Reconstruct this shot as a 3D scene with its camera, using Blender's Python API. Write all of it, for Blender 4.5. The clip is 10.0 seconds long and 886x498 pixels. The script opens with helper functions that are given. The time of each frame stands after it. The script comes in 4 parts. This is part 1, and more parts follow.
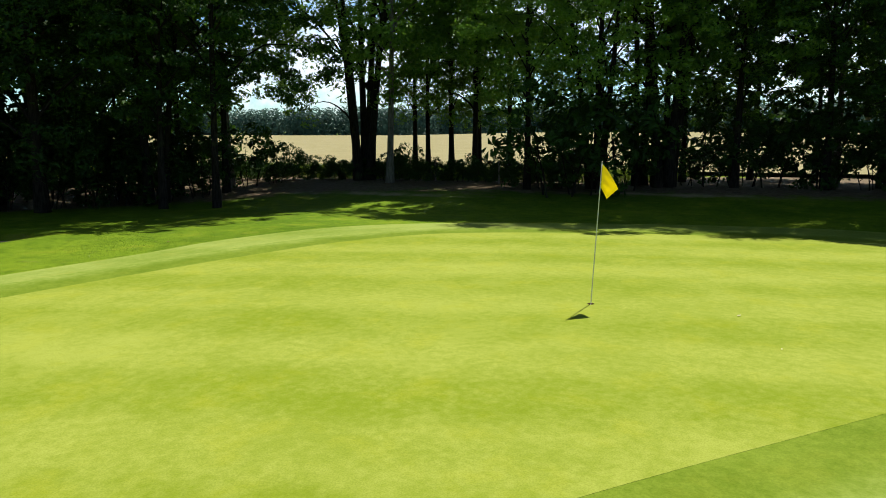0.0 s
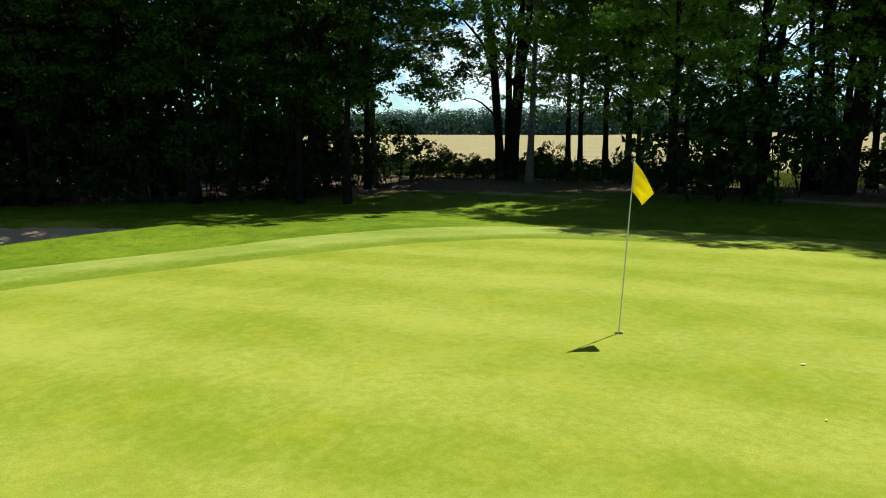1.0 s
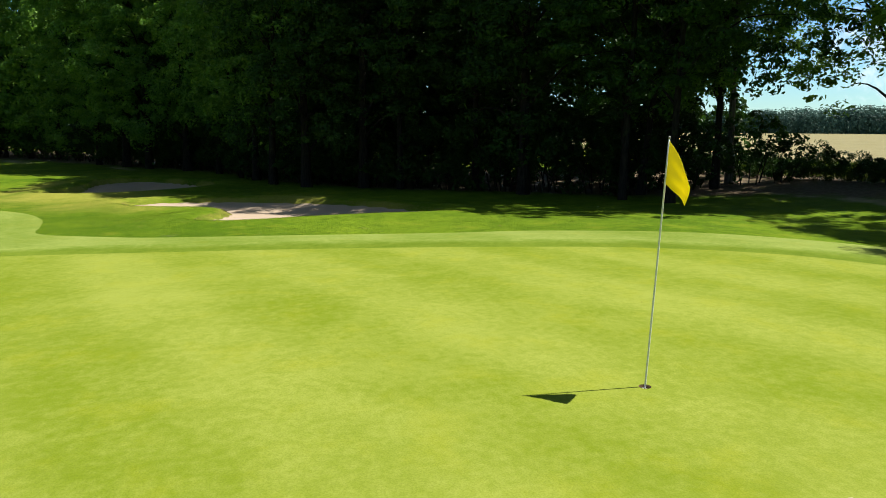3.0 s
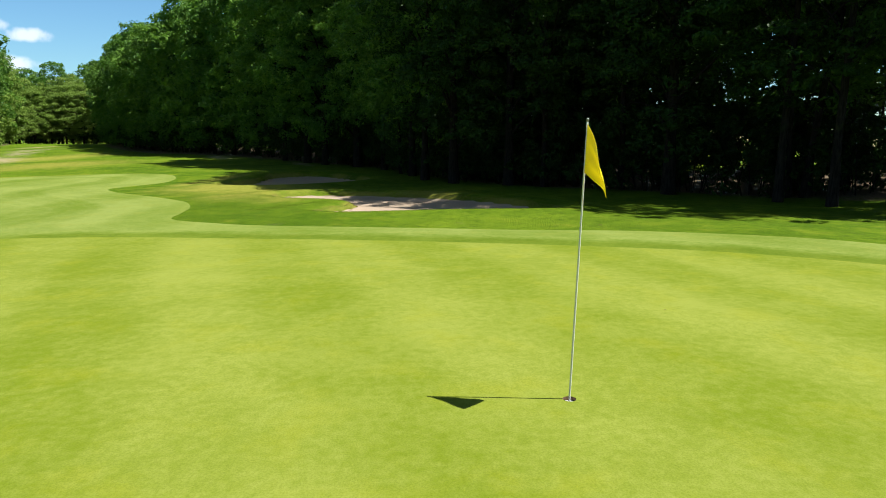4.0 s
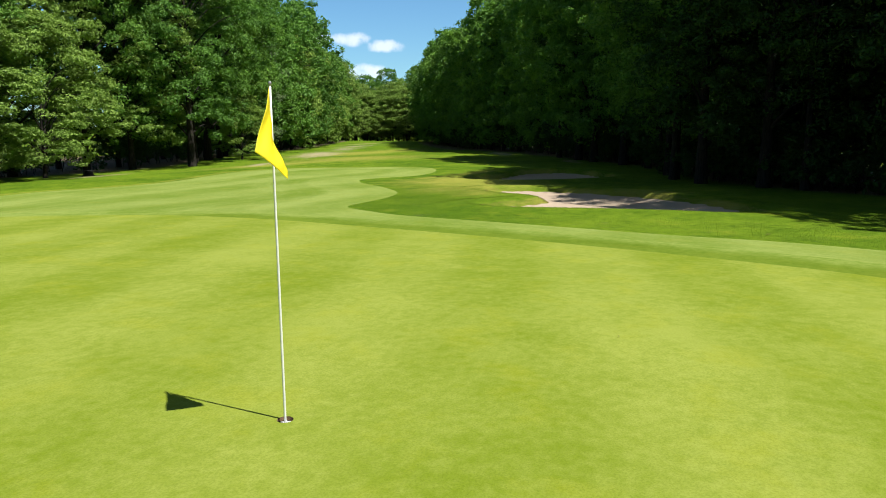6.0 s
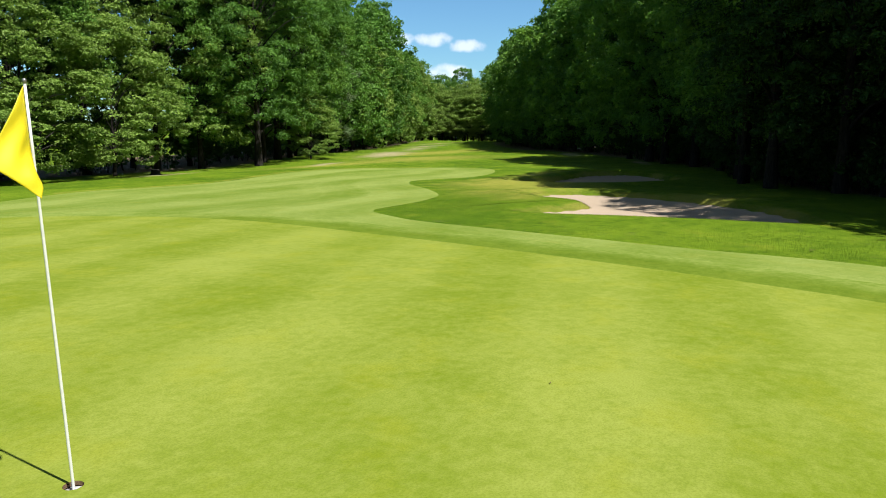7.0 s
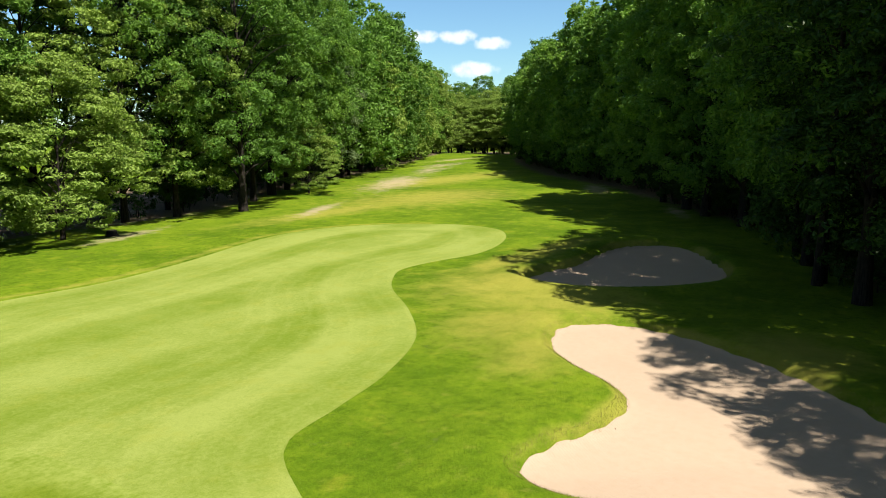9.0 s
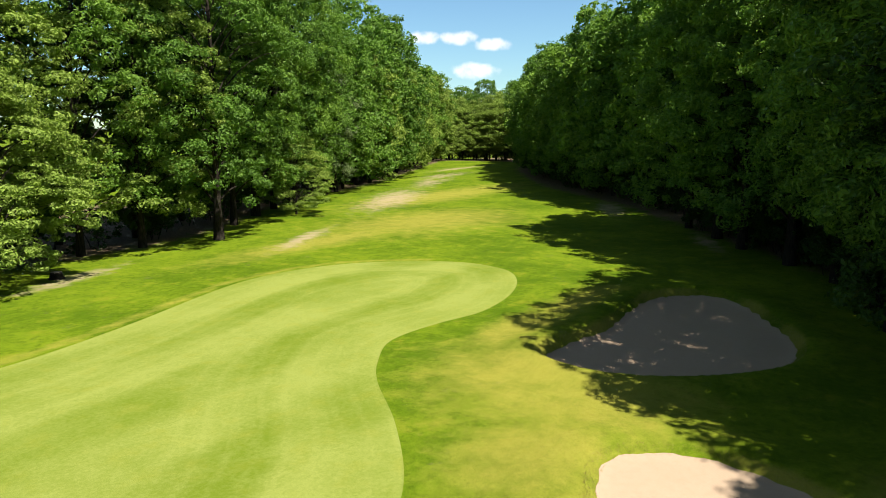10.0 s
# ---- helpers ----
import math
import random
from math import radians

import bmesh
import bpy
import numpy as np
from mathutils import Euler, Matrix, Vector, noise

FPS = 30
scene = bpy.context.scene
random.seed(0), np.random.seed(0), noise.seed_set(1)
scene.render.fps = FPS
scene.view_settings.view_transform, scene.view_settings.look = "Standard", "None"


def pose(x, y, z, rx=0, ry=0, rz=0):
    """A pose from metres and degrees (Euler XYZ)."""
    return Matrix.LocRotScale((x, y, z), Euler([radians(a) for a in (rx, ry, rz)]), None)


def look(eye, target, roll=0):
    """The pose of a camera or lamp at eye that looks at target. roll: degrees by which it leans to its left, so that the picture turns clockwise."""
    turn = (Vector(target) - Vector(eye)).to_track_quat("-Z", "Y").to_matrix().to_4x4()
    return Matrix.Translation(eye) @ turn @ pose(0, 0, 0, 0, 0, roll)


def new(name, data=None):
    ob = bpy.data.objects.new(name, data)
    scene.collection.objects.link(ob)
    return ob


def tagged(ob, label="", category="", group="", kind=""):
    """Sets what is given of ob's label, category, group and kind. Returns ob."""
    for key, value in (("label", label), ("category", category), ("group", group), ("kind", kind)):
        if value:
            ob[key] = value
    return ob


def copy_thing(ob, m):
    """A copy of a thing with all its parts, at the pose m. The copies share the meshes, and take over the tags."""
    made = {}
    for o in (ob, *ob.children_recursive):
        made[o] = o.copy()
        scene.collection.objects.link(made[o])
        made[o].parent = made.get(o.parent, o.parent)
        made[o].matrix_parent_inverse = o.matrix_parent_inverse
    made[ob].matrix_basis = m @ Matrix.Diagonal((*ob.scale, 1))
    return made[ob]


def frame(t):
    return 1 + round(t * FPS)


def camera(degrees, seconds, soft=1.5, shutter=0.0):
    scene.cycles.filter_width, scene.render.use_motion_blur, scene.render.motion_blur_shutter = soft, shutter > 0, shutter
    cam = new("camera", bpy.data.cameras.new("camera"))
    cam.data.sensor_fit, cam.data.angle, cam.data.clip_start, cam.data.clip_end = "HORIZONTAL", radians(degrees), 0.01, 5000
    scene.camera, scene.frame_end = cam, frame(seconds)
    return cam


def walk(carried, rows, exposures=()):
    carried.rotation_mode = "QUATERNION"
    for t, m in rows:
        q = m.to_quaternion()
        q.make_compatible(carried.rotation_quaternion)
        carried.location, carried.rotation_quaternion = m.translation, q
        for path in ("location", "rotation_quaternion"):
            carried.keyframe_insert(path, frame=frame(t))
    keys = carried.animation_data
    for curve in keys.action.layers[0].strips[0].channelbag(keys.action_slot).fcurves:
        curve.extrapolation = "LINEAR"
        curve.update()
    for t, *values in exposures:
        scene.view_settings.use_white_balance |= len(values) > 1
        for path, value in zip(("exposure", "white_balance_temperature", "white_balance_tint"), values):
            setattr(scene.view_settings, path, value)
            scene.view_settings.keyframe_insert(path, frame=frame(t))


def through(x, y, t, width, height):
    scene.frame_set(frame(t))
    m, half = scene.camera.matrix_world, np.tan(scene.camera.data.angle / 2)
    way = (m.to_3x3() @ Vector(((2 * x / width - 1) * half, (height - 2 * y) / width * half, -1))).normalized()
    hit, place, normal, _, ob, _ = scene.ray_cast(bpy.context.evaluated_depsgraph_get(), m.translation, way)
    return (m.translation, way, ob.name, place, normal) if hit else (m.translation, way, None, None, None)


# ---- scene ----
cam = camera(63.0, 10.0, 0.95)
METRES, EYE, TILT, LEAN, TURN = 32.0, 2.62, -0.25, 3.0, 24.8
ROWS = [
    (0.0, 0.0, 0.0, 0.0, 0.46, -9.01, -2.87),
    (0.5, 0.0398, 0.0275, 0.0002, 7.53, -9.37, -2.89),
    (1.0, 0.0761, 0.0562, 0.0004, 15.73, -9.79, -2.9),
    (1.5, 0.1062, 0.0828, -0.0, 24.05, -10.2, -2.86),
    (2.0, 0.1351, 0.1121, -0.0007, 32.88, -10.65, -2.68),
    (2.5, 0.1585, 0.1421, -0.0015, 41.64, -11.09, -2.52),
    (4.0, 0.2075, 0.2373, -0.0044, 64.4, -12.02, -1.49),
    (4.5, 0.2153, 0.2727, -0.0055, 71.94, -12.21, -1.06),
    (5.0, 0.2186, 0.3061, -0.0065, 78.55, -12.34, -0.7),
    (5.5, 0.2172, 0.3391, -0.0082, 84.44, -12.42, -0.37),
    (6.0, 0.2106, 0.3685, -0.01, 88.93, -12.45, -0.12),
    (7.5, 0.1436, 0.4313, -0.0095, 96.65, -12.56, 0.21),
    (8.0, 0.0843, 0.4366, 0.0173, 96.94, -12.63, 0.2),
    (8.5, 0.0076, 0.4346, 0.0521, 96.99, -12.65, 0.17),
    (9.0, -0.0831, 0.4268, 0.0802, 97.06, -12.66, 0.12),
    (9.5, -0.183, 0.4158, 0.1004, 97.11, -12.64, 0.12),
    (10.0, -0.2838, 0.4034, 0.1064, 97.12, -12.58, 0.12),
]
walk(cam, [(t, pose(0, 0, EYE, TILT, LEAN, TURN) @ pose(METRES * x, METRES * y, METRES * z, 90 + pitch, roll, yaw)) for t, x, y, z, yaw, pitch, roll in ROWS],
     [(0.0, 0.88, 6500, 10), (2.5, 0.86, 6450, 10), (5.0, 0.78, 6150, 10), (7.5, 0.74, 6150, 10), (8.5, 0.92, 6500, 12), (10.0, 1.0, 7000, 14)])
SKY, SUN = 0.052, 5.2

# base colours of the turf: dark, light, yellowed
GREEN = ((0.130, 0.176, 0.010), (0.228, 0.262, 0.045), (0.240, 0.250, 0.014))
COLLAR = ((0.085, 0.132, 0.008), (0.135, 0.185, 0.018), (0.165, 0.185, 0.016))
FAIR = ((0.113, 0.167, 0.016), (0.213, 0.259, 0.060), (0.210, 0.223, 0.030))
GRASS_ROUGH = ((0.056, 0.112, 0.004), (0.135, 0.202, 0.010), (0.200, 0.205, 0.018))

SUN_DIR = Vector((0.17, 1.19, 2.21)).normalized()      # towards the sun
HOLE = Vector((-2.57, 10.74, 0.0))

# ---- world and sun ----
def node(tree, kind, **inputs):
    """Adds a node; inputs by name (spaces as _) or i0, i1...; a socket is linked, a value is set."""
    n = tree.nodes.new(kind)
    for key, value in inputs.items():
        if key[0] == "i" and key[1:].isdigit():
            sock = n.inputs[int(key[1:])]
        else:
            sock = n.inputs[key.replace("_", " ")]
        if isinstance(value, bpy.types.NodeSocket):
            tree.links.new(value, sock)
        else:
            sock.default_value = value
    return n


def math_(tree, op, a, b=0.0, clamp=False):
    n = node(tree, "ShaderNodeMath", i0=a, i1=b)
    n.operation, n.use_clamp = op, clamp
    return n.outputs[0]


def ramp(tree, fac, lo, hi, a=0.0, b=1.0):
    n = node(tree, "ShaderNodeMapRange", Value=fac, From_Min=lo, From_Max=hi, To_Min=a, To_Max=b)
    n.interpolation_type = "SMOOTHSTEP"
    return n.outputs[0]


def mix(tree, fac, a, b, how="MIX"):
    n = tree.nodes.new("ShaderNodeMix")
    n.data_type, n.blend_type = "RGBA", how
    for sock, value in ((n.inputs[0], fac), (n.inputs[6], a), (n.inputs[7], b)):
        if isinstance(value, bpy.types.NodeSocket):
            tree.links.new(value, sock)
        else:
            sock.default_value = value if not isinstance(value, tuple) else (*value[:3], 1.0)
    return n.outputs[2]


world = bpy.data.worlds.new("sky")
scene.world = world
world.use_nodes = True
wt = world.node_tree
wt.nodes.clear()
sky = node(wt, "ShaderNodeTexSky")
sky.sky_type, sky.sun_disc, sky.sun_elevation, sky.sun_rotation = "NISHITA", False, radians(61.5), radians(8.0)
sky.air_density, sky.dust_density, sky.ozone_density = 1.0, 0.1, 3.5
way = node(wt, "ShaderNodeTexCoord").outputs["Generated"]
# high cloud out of view, added to make the skylight less blue
puff = node(wt, "ShaderNodeTexNoise", Vector=node(wt, "ShaderNodeMapping", Vector=way, Scale=(1.0, 1.0, 2.4)).outputs[0], Scale=9.0, Detail=7.0, Roughness=0.55).outputs[0]
cover = math_(wt, "MULTIPLY", ramp(wt, puff, 0.52, 0.68), math_(wt, "MULTIPLY", ramp(wt, node(wt, "ShaderNodeSeparateXYZ", Vector=way).outputs[2], 0.22, 0.5), 0.55))
# small fair-weather clouds low over the end of the fairway and over the field
for cx, cy, cz, wide, high in ((-0.829, -0.547, 0.1165, 0.019, 0.0075), (-0.853, -0.508, 0.1165, 0.022, 0.0075), (-0.876, -0.47, 0.108, 0.022, 0.007),
                               (-0.868, -0.491, 0.074, 0.026, 0.0095), (-0.52, 0.84, 0.09, 0.22, 0.06), (-0.25, 0.93, 0.20, 0.38, 0.10), (-0.66, 0.72, 0.27, 0.22, 0.06), (0.1, 0.98, 0.10, 0.3, 0.07)):
    off = node(wt, "ShaderNodeVectorMath", i0=way, i1=(-cx, -cy, -cz)).outputs[0]
    fine = node(wt, "ShaderNodeTexNoise", Vector=way, Scale=70.0, Detail=5.0).outputs[0]
    part_ = node(wt, "ShaderNodeSeparateXYZ", Vector=node(wt, "ShaderNodeMapping", Vector=off, Scale=(1 / wide, 1 / wide, 1 / high)).outputs[0])
    r2 = math_(wt, "ADD", math_(wt, "ADD", math_(wt, "MULTIPLY", part_.outputs[0], part_.outputs[0]), math_(wt, "MULTIPLY", part_.outputs[1], part_.outputs[1])),
               math_(wt, "MULTIPLY", part_.outputs[2], part_.outputs[2]))
    blob = ramp(wt, math_(wt, "ADD", r2, math_(wt, "MULTIPLY", math_(wt, "SUBTRACT", fine, 0.5), 3.2)), 1.9, -0.2)
    cover = math_(wt, "MAXIMUM", cover, blob)
tint = mix(wt, ramp(wt, node(wt, "ShaderNodeSeparateXYZ", Vector=way).outputs[2], 0.15, 0.6), (0.96, 1.32, 1.44), (1.05, 1.05, 0.85))
blue = mix(wt, 1.0, sky.outputs[0], tint, "MULTIPLY")
colour = mix(wt, math_(wt, "MULTIPLY", cover, 0.72), blue, (13.0, 13.3, 13.8))
back = node(wt, "ShaderNodeBackground", Color=colour, Strength=SKY)
wt.links.new(back.outputs[0], node(wt, "ShaderNodeOutputWorld").inputs[0])

sun = new("sun", bpy.data.lights.new("sun", "SUN"))
sun.data.energy, sun.data.angle, sun.data.color = SUN, radians(0.55), (1.0, 0.955, 0.87)
sun.matrix_world = look(SUN_DIR * 60, (0, 0, 0))

# ---- materials ----
def material(name):
    m = bpy.data.materials.new(name)
    m.use_nodes = True
    t = m.node_tree
    t.nodes.clear()
    out = node(t, "ShaderNodeOutputMaterial")
    return m, t, out


def noise_at(t, scale, detail=3.0, rough=0.55, stretch=None, name="Object"):
    co = node(t, "ShaderNodeTexCoord").outputs[name]
    if stretch:
        co = node(t, "ShaderNodeMapping", Vector=co, Rotation=(0, 0, stretch[1]), Scale=(stretch[0], 1.0, 1.0)).outputs[0]
    return node(t, "ShaderNodeTexNoise", Vector=co, Scale=scale, Detail=detail, Roughness=rough).outputs[0]


def attr(t, name):
    n = node(t, "ShaderNodeAttribute")
    n.attribute_name = name
    return n.outputs["Fac"]


def finish(t, out, colour, rough=0.9, bump=None, dist=0.01, spec=0.15, strength=0.6):
    b = node(t, "ShaderNodeBsdfPrincipled", Base_Color=colour, Roughness=rough)
    b.inputs["Specular IOR Level"].default_value = spec
    if bump is not None:
        n = node(t, "ShaderNodeBump", Strength=strength, Distance=dist, Height=bump)
        t.links.new(n.outputs[0], b.inputs["Normal"])
    t.links.new(b.outputs[0], out.inputs[0])
    return b


def stripes(t, angle, width, soft=0.8, wobble=0.9):
    """0 to 1 in bands that run along angle (radians from x)."""
    co = node(t, "ShaderNodeMapping", Vector=node(t, "ShaderNodeTexCoord").outputs["Object"], Rotation=(0, 0, -angle)).outputs[0]
    y = node(t, "ShaderNodeSeparateXYZ", Vector=co).outputs[1]
    y = math_(t, "ADD", y, math_(t, "MULTIPLY", noise_at(t, 0.35, 2.0), wobble))
    s = math_(t, "SINE", math_(t, "MULTIPLY", y, math.pi / width))
    return ramp(t, s, -soft, soft)


def mown(name, dark, light, yellow, band=None, amount=0.5, grain=55.0, bump=0.006, flecks=0.5, edge=None, patch=0.55, fade=None, rings=None):
    m, t, out = material(name)
    big = noise_at(t, 0.28, 3.0)
    mid = noise_at(t, 1.5, 5.0, 0.62)
    small = noise_at(t, 9.0, 4.0, 0.65)
    fine = noise_at(t, grain, 3.0, 0.7)
    f = math_(t, "ADD", math_(t, "MULTIPLY", big, 0.9 * patch), math_(t, "MULTIPLY", mid, 0.7 * patch))
    f = math_(t, "ADD", f, math_(t, "MULTIPLY", small, 0.5))
    f = ramp(t, f, 0.12 + 0.72 * patch, 0.36 + 0.92 * patch)
    if band:
        f = math_(t, "ADD", math_(t, "MULTIPLY", f, 1 - amount), math_(t, "MULTIPLY", stripes(t, *band), amount))
    if edge:
        lo, hi, give = edge
        e = attr(t, "edge")
        ring = math_(t, "MULTIPLY", ramp(t, e, lo - 0.2, lo + 0.2), ramp(t, e, hi + 0.2, hi - 0.2))
        f = math_(t, "ADD", f, math_(t, "MULTIPLY", ring, give), clamp=True)
    if rings:
        e = math_(t, "ADD", attr(t, "edge"), math_(t, "MULTIPLY", noise_at(t, 0.3, 2.0), 0.5))
        wide = ramp(t, math_(t, "SINE", math_(t, "MULTIPLY", e, 2 * math.pi / rings[0])), -0.7, 0.7)
        thin_ = ramp(t, math_(t, "SINE", math_(t, "MULTIPLY", e, 2 * math.pi / rings[1])), 0.2, 1.0)
        near = ramp(t, e, -6.5, -4.5)
        f = math_(t, "ADD", f, math_(t, "MULTIPLY", math_(t, "SUBTRACT", wide, 0.5), math_(t, "MULTIPLY", near, 0.22)))
        f = math_(t, "ADD", f, math_(t, "MULTIPLY", math_(t, "MULTIPLY", thin_, near), 0.10), True)
    c = mix(t, f, dark, light)
    c = mix(t, math_(t, "MULTIPLY", ramp(t, noise_at(t, 1.3, 5.0, 0.62), 0.48, 0.74), flecks), c, yellow)
    c = mix(t, math_(t, "MULTIPLY", ramp(t, fine, 0.35, 0.7), 0.34), c, mix(t, 0.5, dark, c, "MULTIPLY"))
    if fade:
        c = mix(t, ramp(t, math_(t, "ADD", attr(t, "edge"), math_(t, "MULTIPLY", math_(t, "SUBTRACT", mid, 0.5), 0.5)), 0.45, 1.3, 0.0, 0.85), c, mix(t, f, fade[0], fade[1]))
    finish(t, out, c, 0.95, math_(t, "ADD", fine, math_(t, "MULTIPLY", small, 0.6)), bump, 0.05)
    return m


def rough_ground():
    m, t, out = material("rough_grass_and_woodland_floor")
    big, mid, small, fine = noise_at(t, 0.16, 4.0), noise_at(t, 0.9, 5.0, 0.65), noise_at(t, 6.0, 4.0, 0.7), noise_at(t, 38.0, 3.0, 0.7)
    f = ramp(t, math_(t, "ADD", math_(t, "MULTIPLY", big, 0.5), math_(t, "ADD", math_(t, "MULTIPLY", mid, 0.35), math_(t, "MULTIPLY", small, 0.25))), 0.40, 0.70)
    grass = mix(t, f, GRASS_ROUGH[0], GRASS_ROUGH[1])
    tuft = noise_at(t, 3.2, 6.0, 0.75)
    grass = mix(t, ramp(t, tuft, 0.46, 0.68, 0.0, 0.62), grass, tuple(0.72 * v for v in GRASS_ROUGH[0]))
    grass = mix(t, ramp(t, noise_at(t, 2.1, 6.0, 0.75), 0.56, 0.74, 0.0, 0.35), grass, (0.22, 0.22, 0.04))
    grass = mix(t, math_(t, "MULTIPLY", ramp(t, mid, 0.55, 0.72), 0.4), grass, GRASS_ROUGH[2])
    dry = math_(t, "ADD", attr(t, "dry"), math_(t, "MULTIPLY", math_(t, "SUBTRACT", mid, 0.5), 0.7))
    grass = mix(t, ramp(t, dry, 0.25, 0.85, 0.0, 0.85), grass, mix(t, small, (0.205, 0.205, 0.026), (0.30, 0.285, 0.058)))
    grass = mix(t, math_(t, "MULTIPLY", ramp(t, fine, 0.42, 0.7), 0.5), grass, mix(t, 0.8, grass, GRASS_ROUGH[0], "MULTIPLY"))
    litter = mix(t, ramp(t, small, 0.3, 0.7), (0.07, 0.05, 0.032), (0.17, 0.13, 0.085))
    litter = mix(t, ramp(t, noise_at(t, 2.2, 5.0, 0.7), 0.55, 0.68, 0.0, 0.7), litter, (0.07, 0.10, 0.02))
    bare = mix(t, small, (0.27, 0.21, 0.135), (0.40, 0.325, 0.225))
    w = math_(t, "ADD", attr(t, "wood"), math_(t, "MULTIPLY", math_(t, "SUBTRACT", mid, 0.5), 5.0))
    c = mix(t, ramp(t, w, -0.3, 1.4), grass, litter)
    b = math_(t, "ADD", attr(t, "bare"), math_(t, "MULTIPLY", math_(t, "SUBTRACT", noise_at(t, 0.8, 7.0, 0.75), 0.5), 2.4))
    c = mix(t, ramp(t, b, 0.25, 1.1, 0.0, 0.7), c, bare)
    finish(t, out, c, 0.95, math_(t, "ADD", fine, small), 0.02, 0.05, 0.8)
    return m


def sand():
    m, t, out = material("bunker_sand")
    big, small, fine = noise_at(t, 0.5, 3.0), noise_at(t, 5.0, 4.0, 0.7), noise_at(t, 160.0, 2.0)
    rake = node(t, "ShaderNodeTexWave", Vector=node(t, "ShaderNodeMapping", Vector=node(t, "ShaderNodeTexCoord").outputs["Object"], Rotation=(0, 0, 0.7)).outputs[0],
                Scale=5.0, Distortion=6.0, Detail=2.0, Detail_Scale=0.6).outputs["Fac"]
    c = mix(t, big, (0.295, 0.225, 0.16), (0.35, 0.275, 0.20))
    c = mix(t, ramp(t, small, 0.35, 0.75, 0.0, 0.5), c, (0.29, 0.215, 0.145))
    c = mix(t, ramp(t, fine, 0.3, 0.7, 0.0, 0.3), c, (0.46, 0.37, 0.27))
    finish(t, out, c, 0.95, math_(t, "ADD", math_(t, "MULTIPLY", rake, 0.10), small), 0.025, 0.1, 0.4)
    return m


def foliage(name, dark, light, through, share=0.4):
    m, t, out = material(name)
    island = node(t, "ShaderNodeNewGeometry").outputs["Random Per Island"]
    tree_random = node(t, "ShaderNodeObjectInfo").outputs["Random"]
    clump = noise_at(t, 0.45, 2.0)
    f = math_(t, "ADD", math_(t, "MULTIPLY", island, 0.55), math_(t, "ADD", math_(t, "MULTIPLY", tree_random, 0.25), math_(t, "MULTIPLY", clump, 0.35)), True)
    c = mix(t, f, dark, light)
    b = node(t, "ShaderNodeBsdfPrincipled", Base_Color=c, Roughness=0.48)
    b.inputs["Specular IOR Level"].default_value = 0.13
    tr = node(t, "ShaderNodeBsdfTranslucent", Color=mix(t, f, tuple(0.6 * v for v in through), through))
    t.links.new(node(t, "ShaderNodeMixShader", Fac=share, i1=b.outputs[0], i2=tr.outputs[0]).outputs[0], out.inputs[0])
    return m


def bark(name, dark, light):
    m, t, out = material(name)
    ridges = noise_at(t, 14.0, 5.0, 0.65, (1.0, 0.0))
    co = node(t, "ShaderNodeMapping", Vector=node(t, "ShaderNodeTexCoord").outputs["Object"], Scale=(9.0, 9.0, 1.4)).outputs[0]
    furrow = node(t, "ShaderNodeTexNoise", Vector=co, Scale=2.0, Detail=5.0, Roughness=0.65).outputs[0]
    c = mix(t, ramp(t, furrow, 0.35, 0.65), dark, light)
    c = mix(t, ramp(t, noise_at(t, 1.3, 3.0), 0.55, 0.7, 0.0, 0.5), c, (0.06, 0.075, 0.03))
    finish(t, out, c, 0.9, math_(t, "ADD", furrow, ridges), 0.03, 0.1, 0.8)
    return m


def plain(name, colour, rough=0.5, spec=0.4, metal=0.0, vary=0.12, scale=30.0):
    m, t, out = material(name)
    c = mix(t, ramp(t, noise_at(t, scale, 4.0, 0.65), 0.35, 0.7), colour, tuple(v * (1 - vary) for v in colour))
    b = finish(t, out, c, rough, None, spec=spec)
    b.inputs["Metallic"].default_value = metal
    return m


M_GREEN = mown("putting_green_turf", GREEN[0], GREEN[1], GREEN[2], (radians(19), 1.35), 0.34, 60.0, 0.004, 0.32)
M_COLLAR = mown("collar_turf", COLLAR[0], COLLAR[1], COLLAR[2], None, 0.0, 40.0, 0.01, 0.3, fade=FAIR)
M_FAIR = mown("fairway_turf", FAIR[0], FAIR[1], FAIR[2], (radians(4), 2.4), 0.44, 40.0, 0.012, 0.3, (-2.8, -0.3, 0.14), 0.45, rings=(2.6, 0.62))
M_ROUGH = rough_ground()
M_SAND = sand()
M_FIELD = mown("ripe_grass_field", (0.190, 0.168, 0.082), (0.255, 0.225, 0.122), (0.165, 0.175, 0.06), (radians(4), 9.0), 0.12, 4.0, 0.1, 0.35)
M_LEAF = [foliage("leaves_mid_green", (0.034, 0.095, 0.013), (0.192, 0.330, 0.054), (0.22, 0.44, 0.04), 0.25),
          foliage("leaves_yellow_green", (0.072, 0.132, 0.018), (0.275, 0.385, 0.080), (0.28, 0.45, 0.055), 0.24),
          # near-black leaf colour: the shade of the woods is put into it
          foliage("leaves_shade_darkened", (0.009, 0.027, 0.005), (0.038, 0.086, 0.015), (0.08, 0.20, 0.02), 0.14),
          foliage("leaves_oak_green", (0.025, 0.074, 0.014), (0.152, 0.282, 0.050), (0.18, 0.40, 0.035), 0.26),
          foliage("leaves_grey_green", (0.070, 0.115, 0.044), (0.215, 0.290, 0.122), (0.16, 0.26, 0.06), 0.18)]
# the blue of distance haze is mixed into these leaves
M_FARLEAF = foliage("leaves_far_wood_hazed", (0.036, 0.082, 0.068), (0.052, 0.112, 0.088), (0.06, 0.11, 0.085), 0.3)
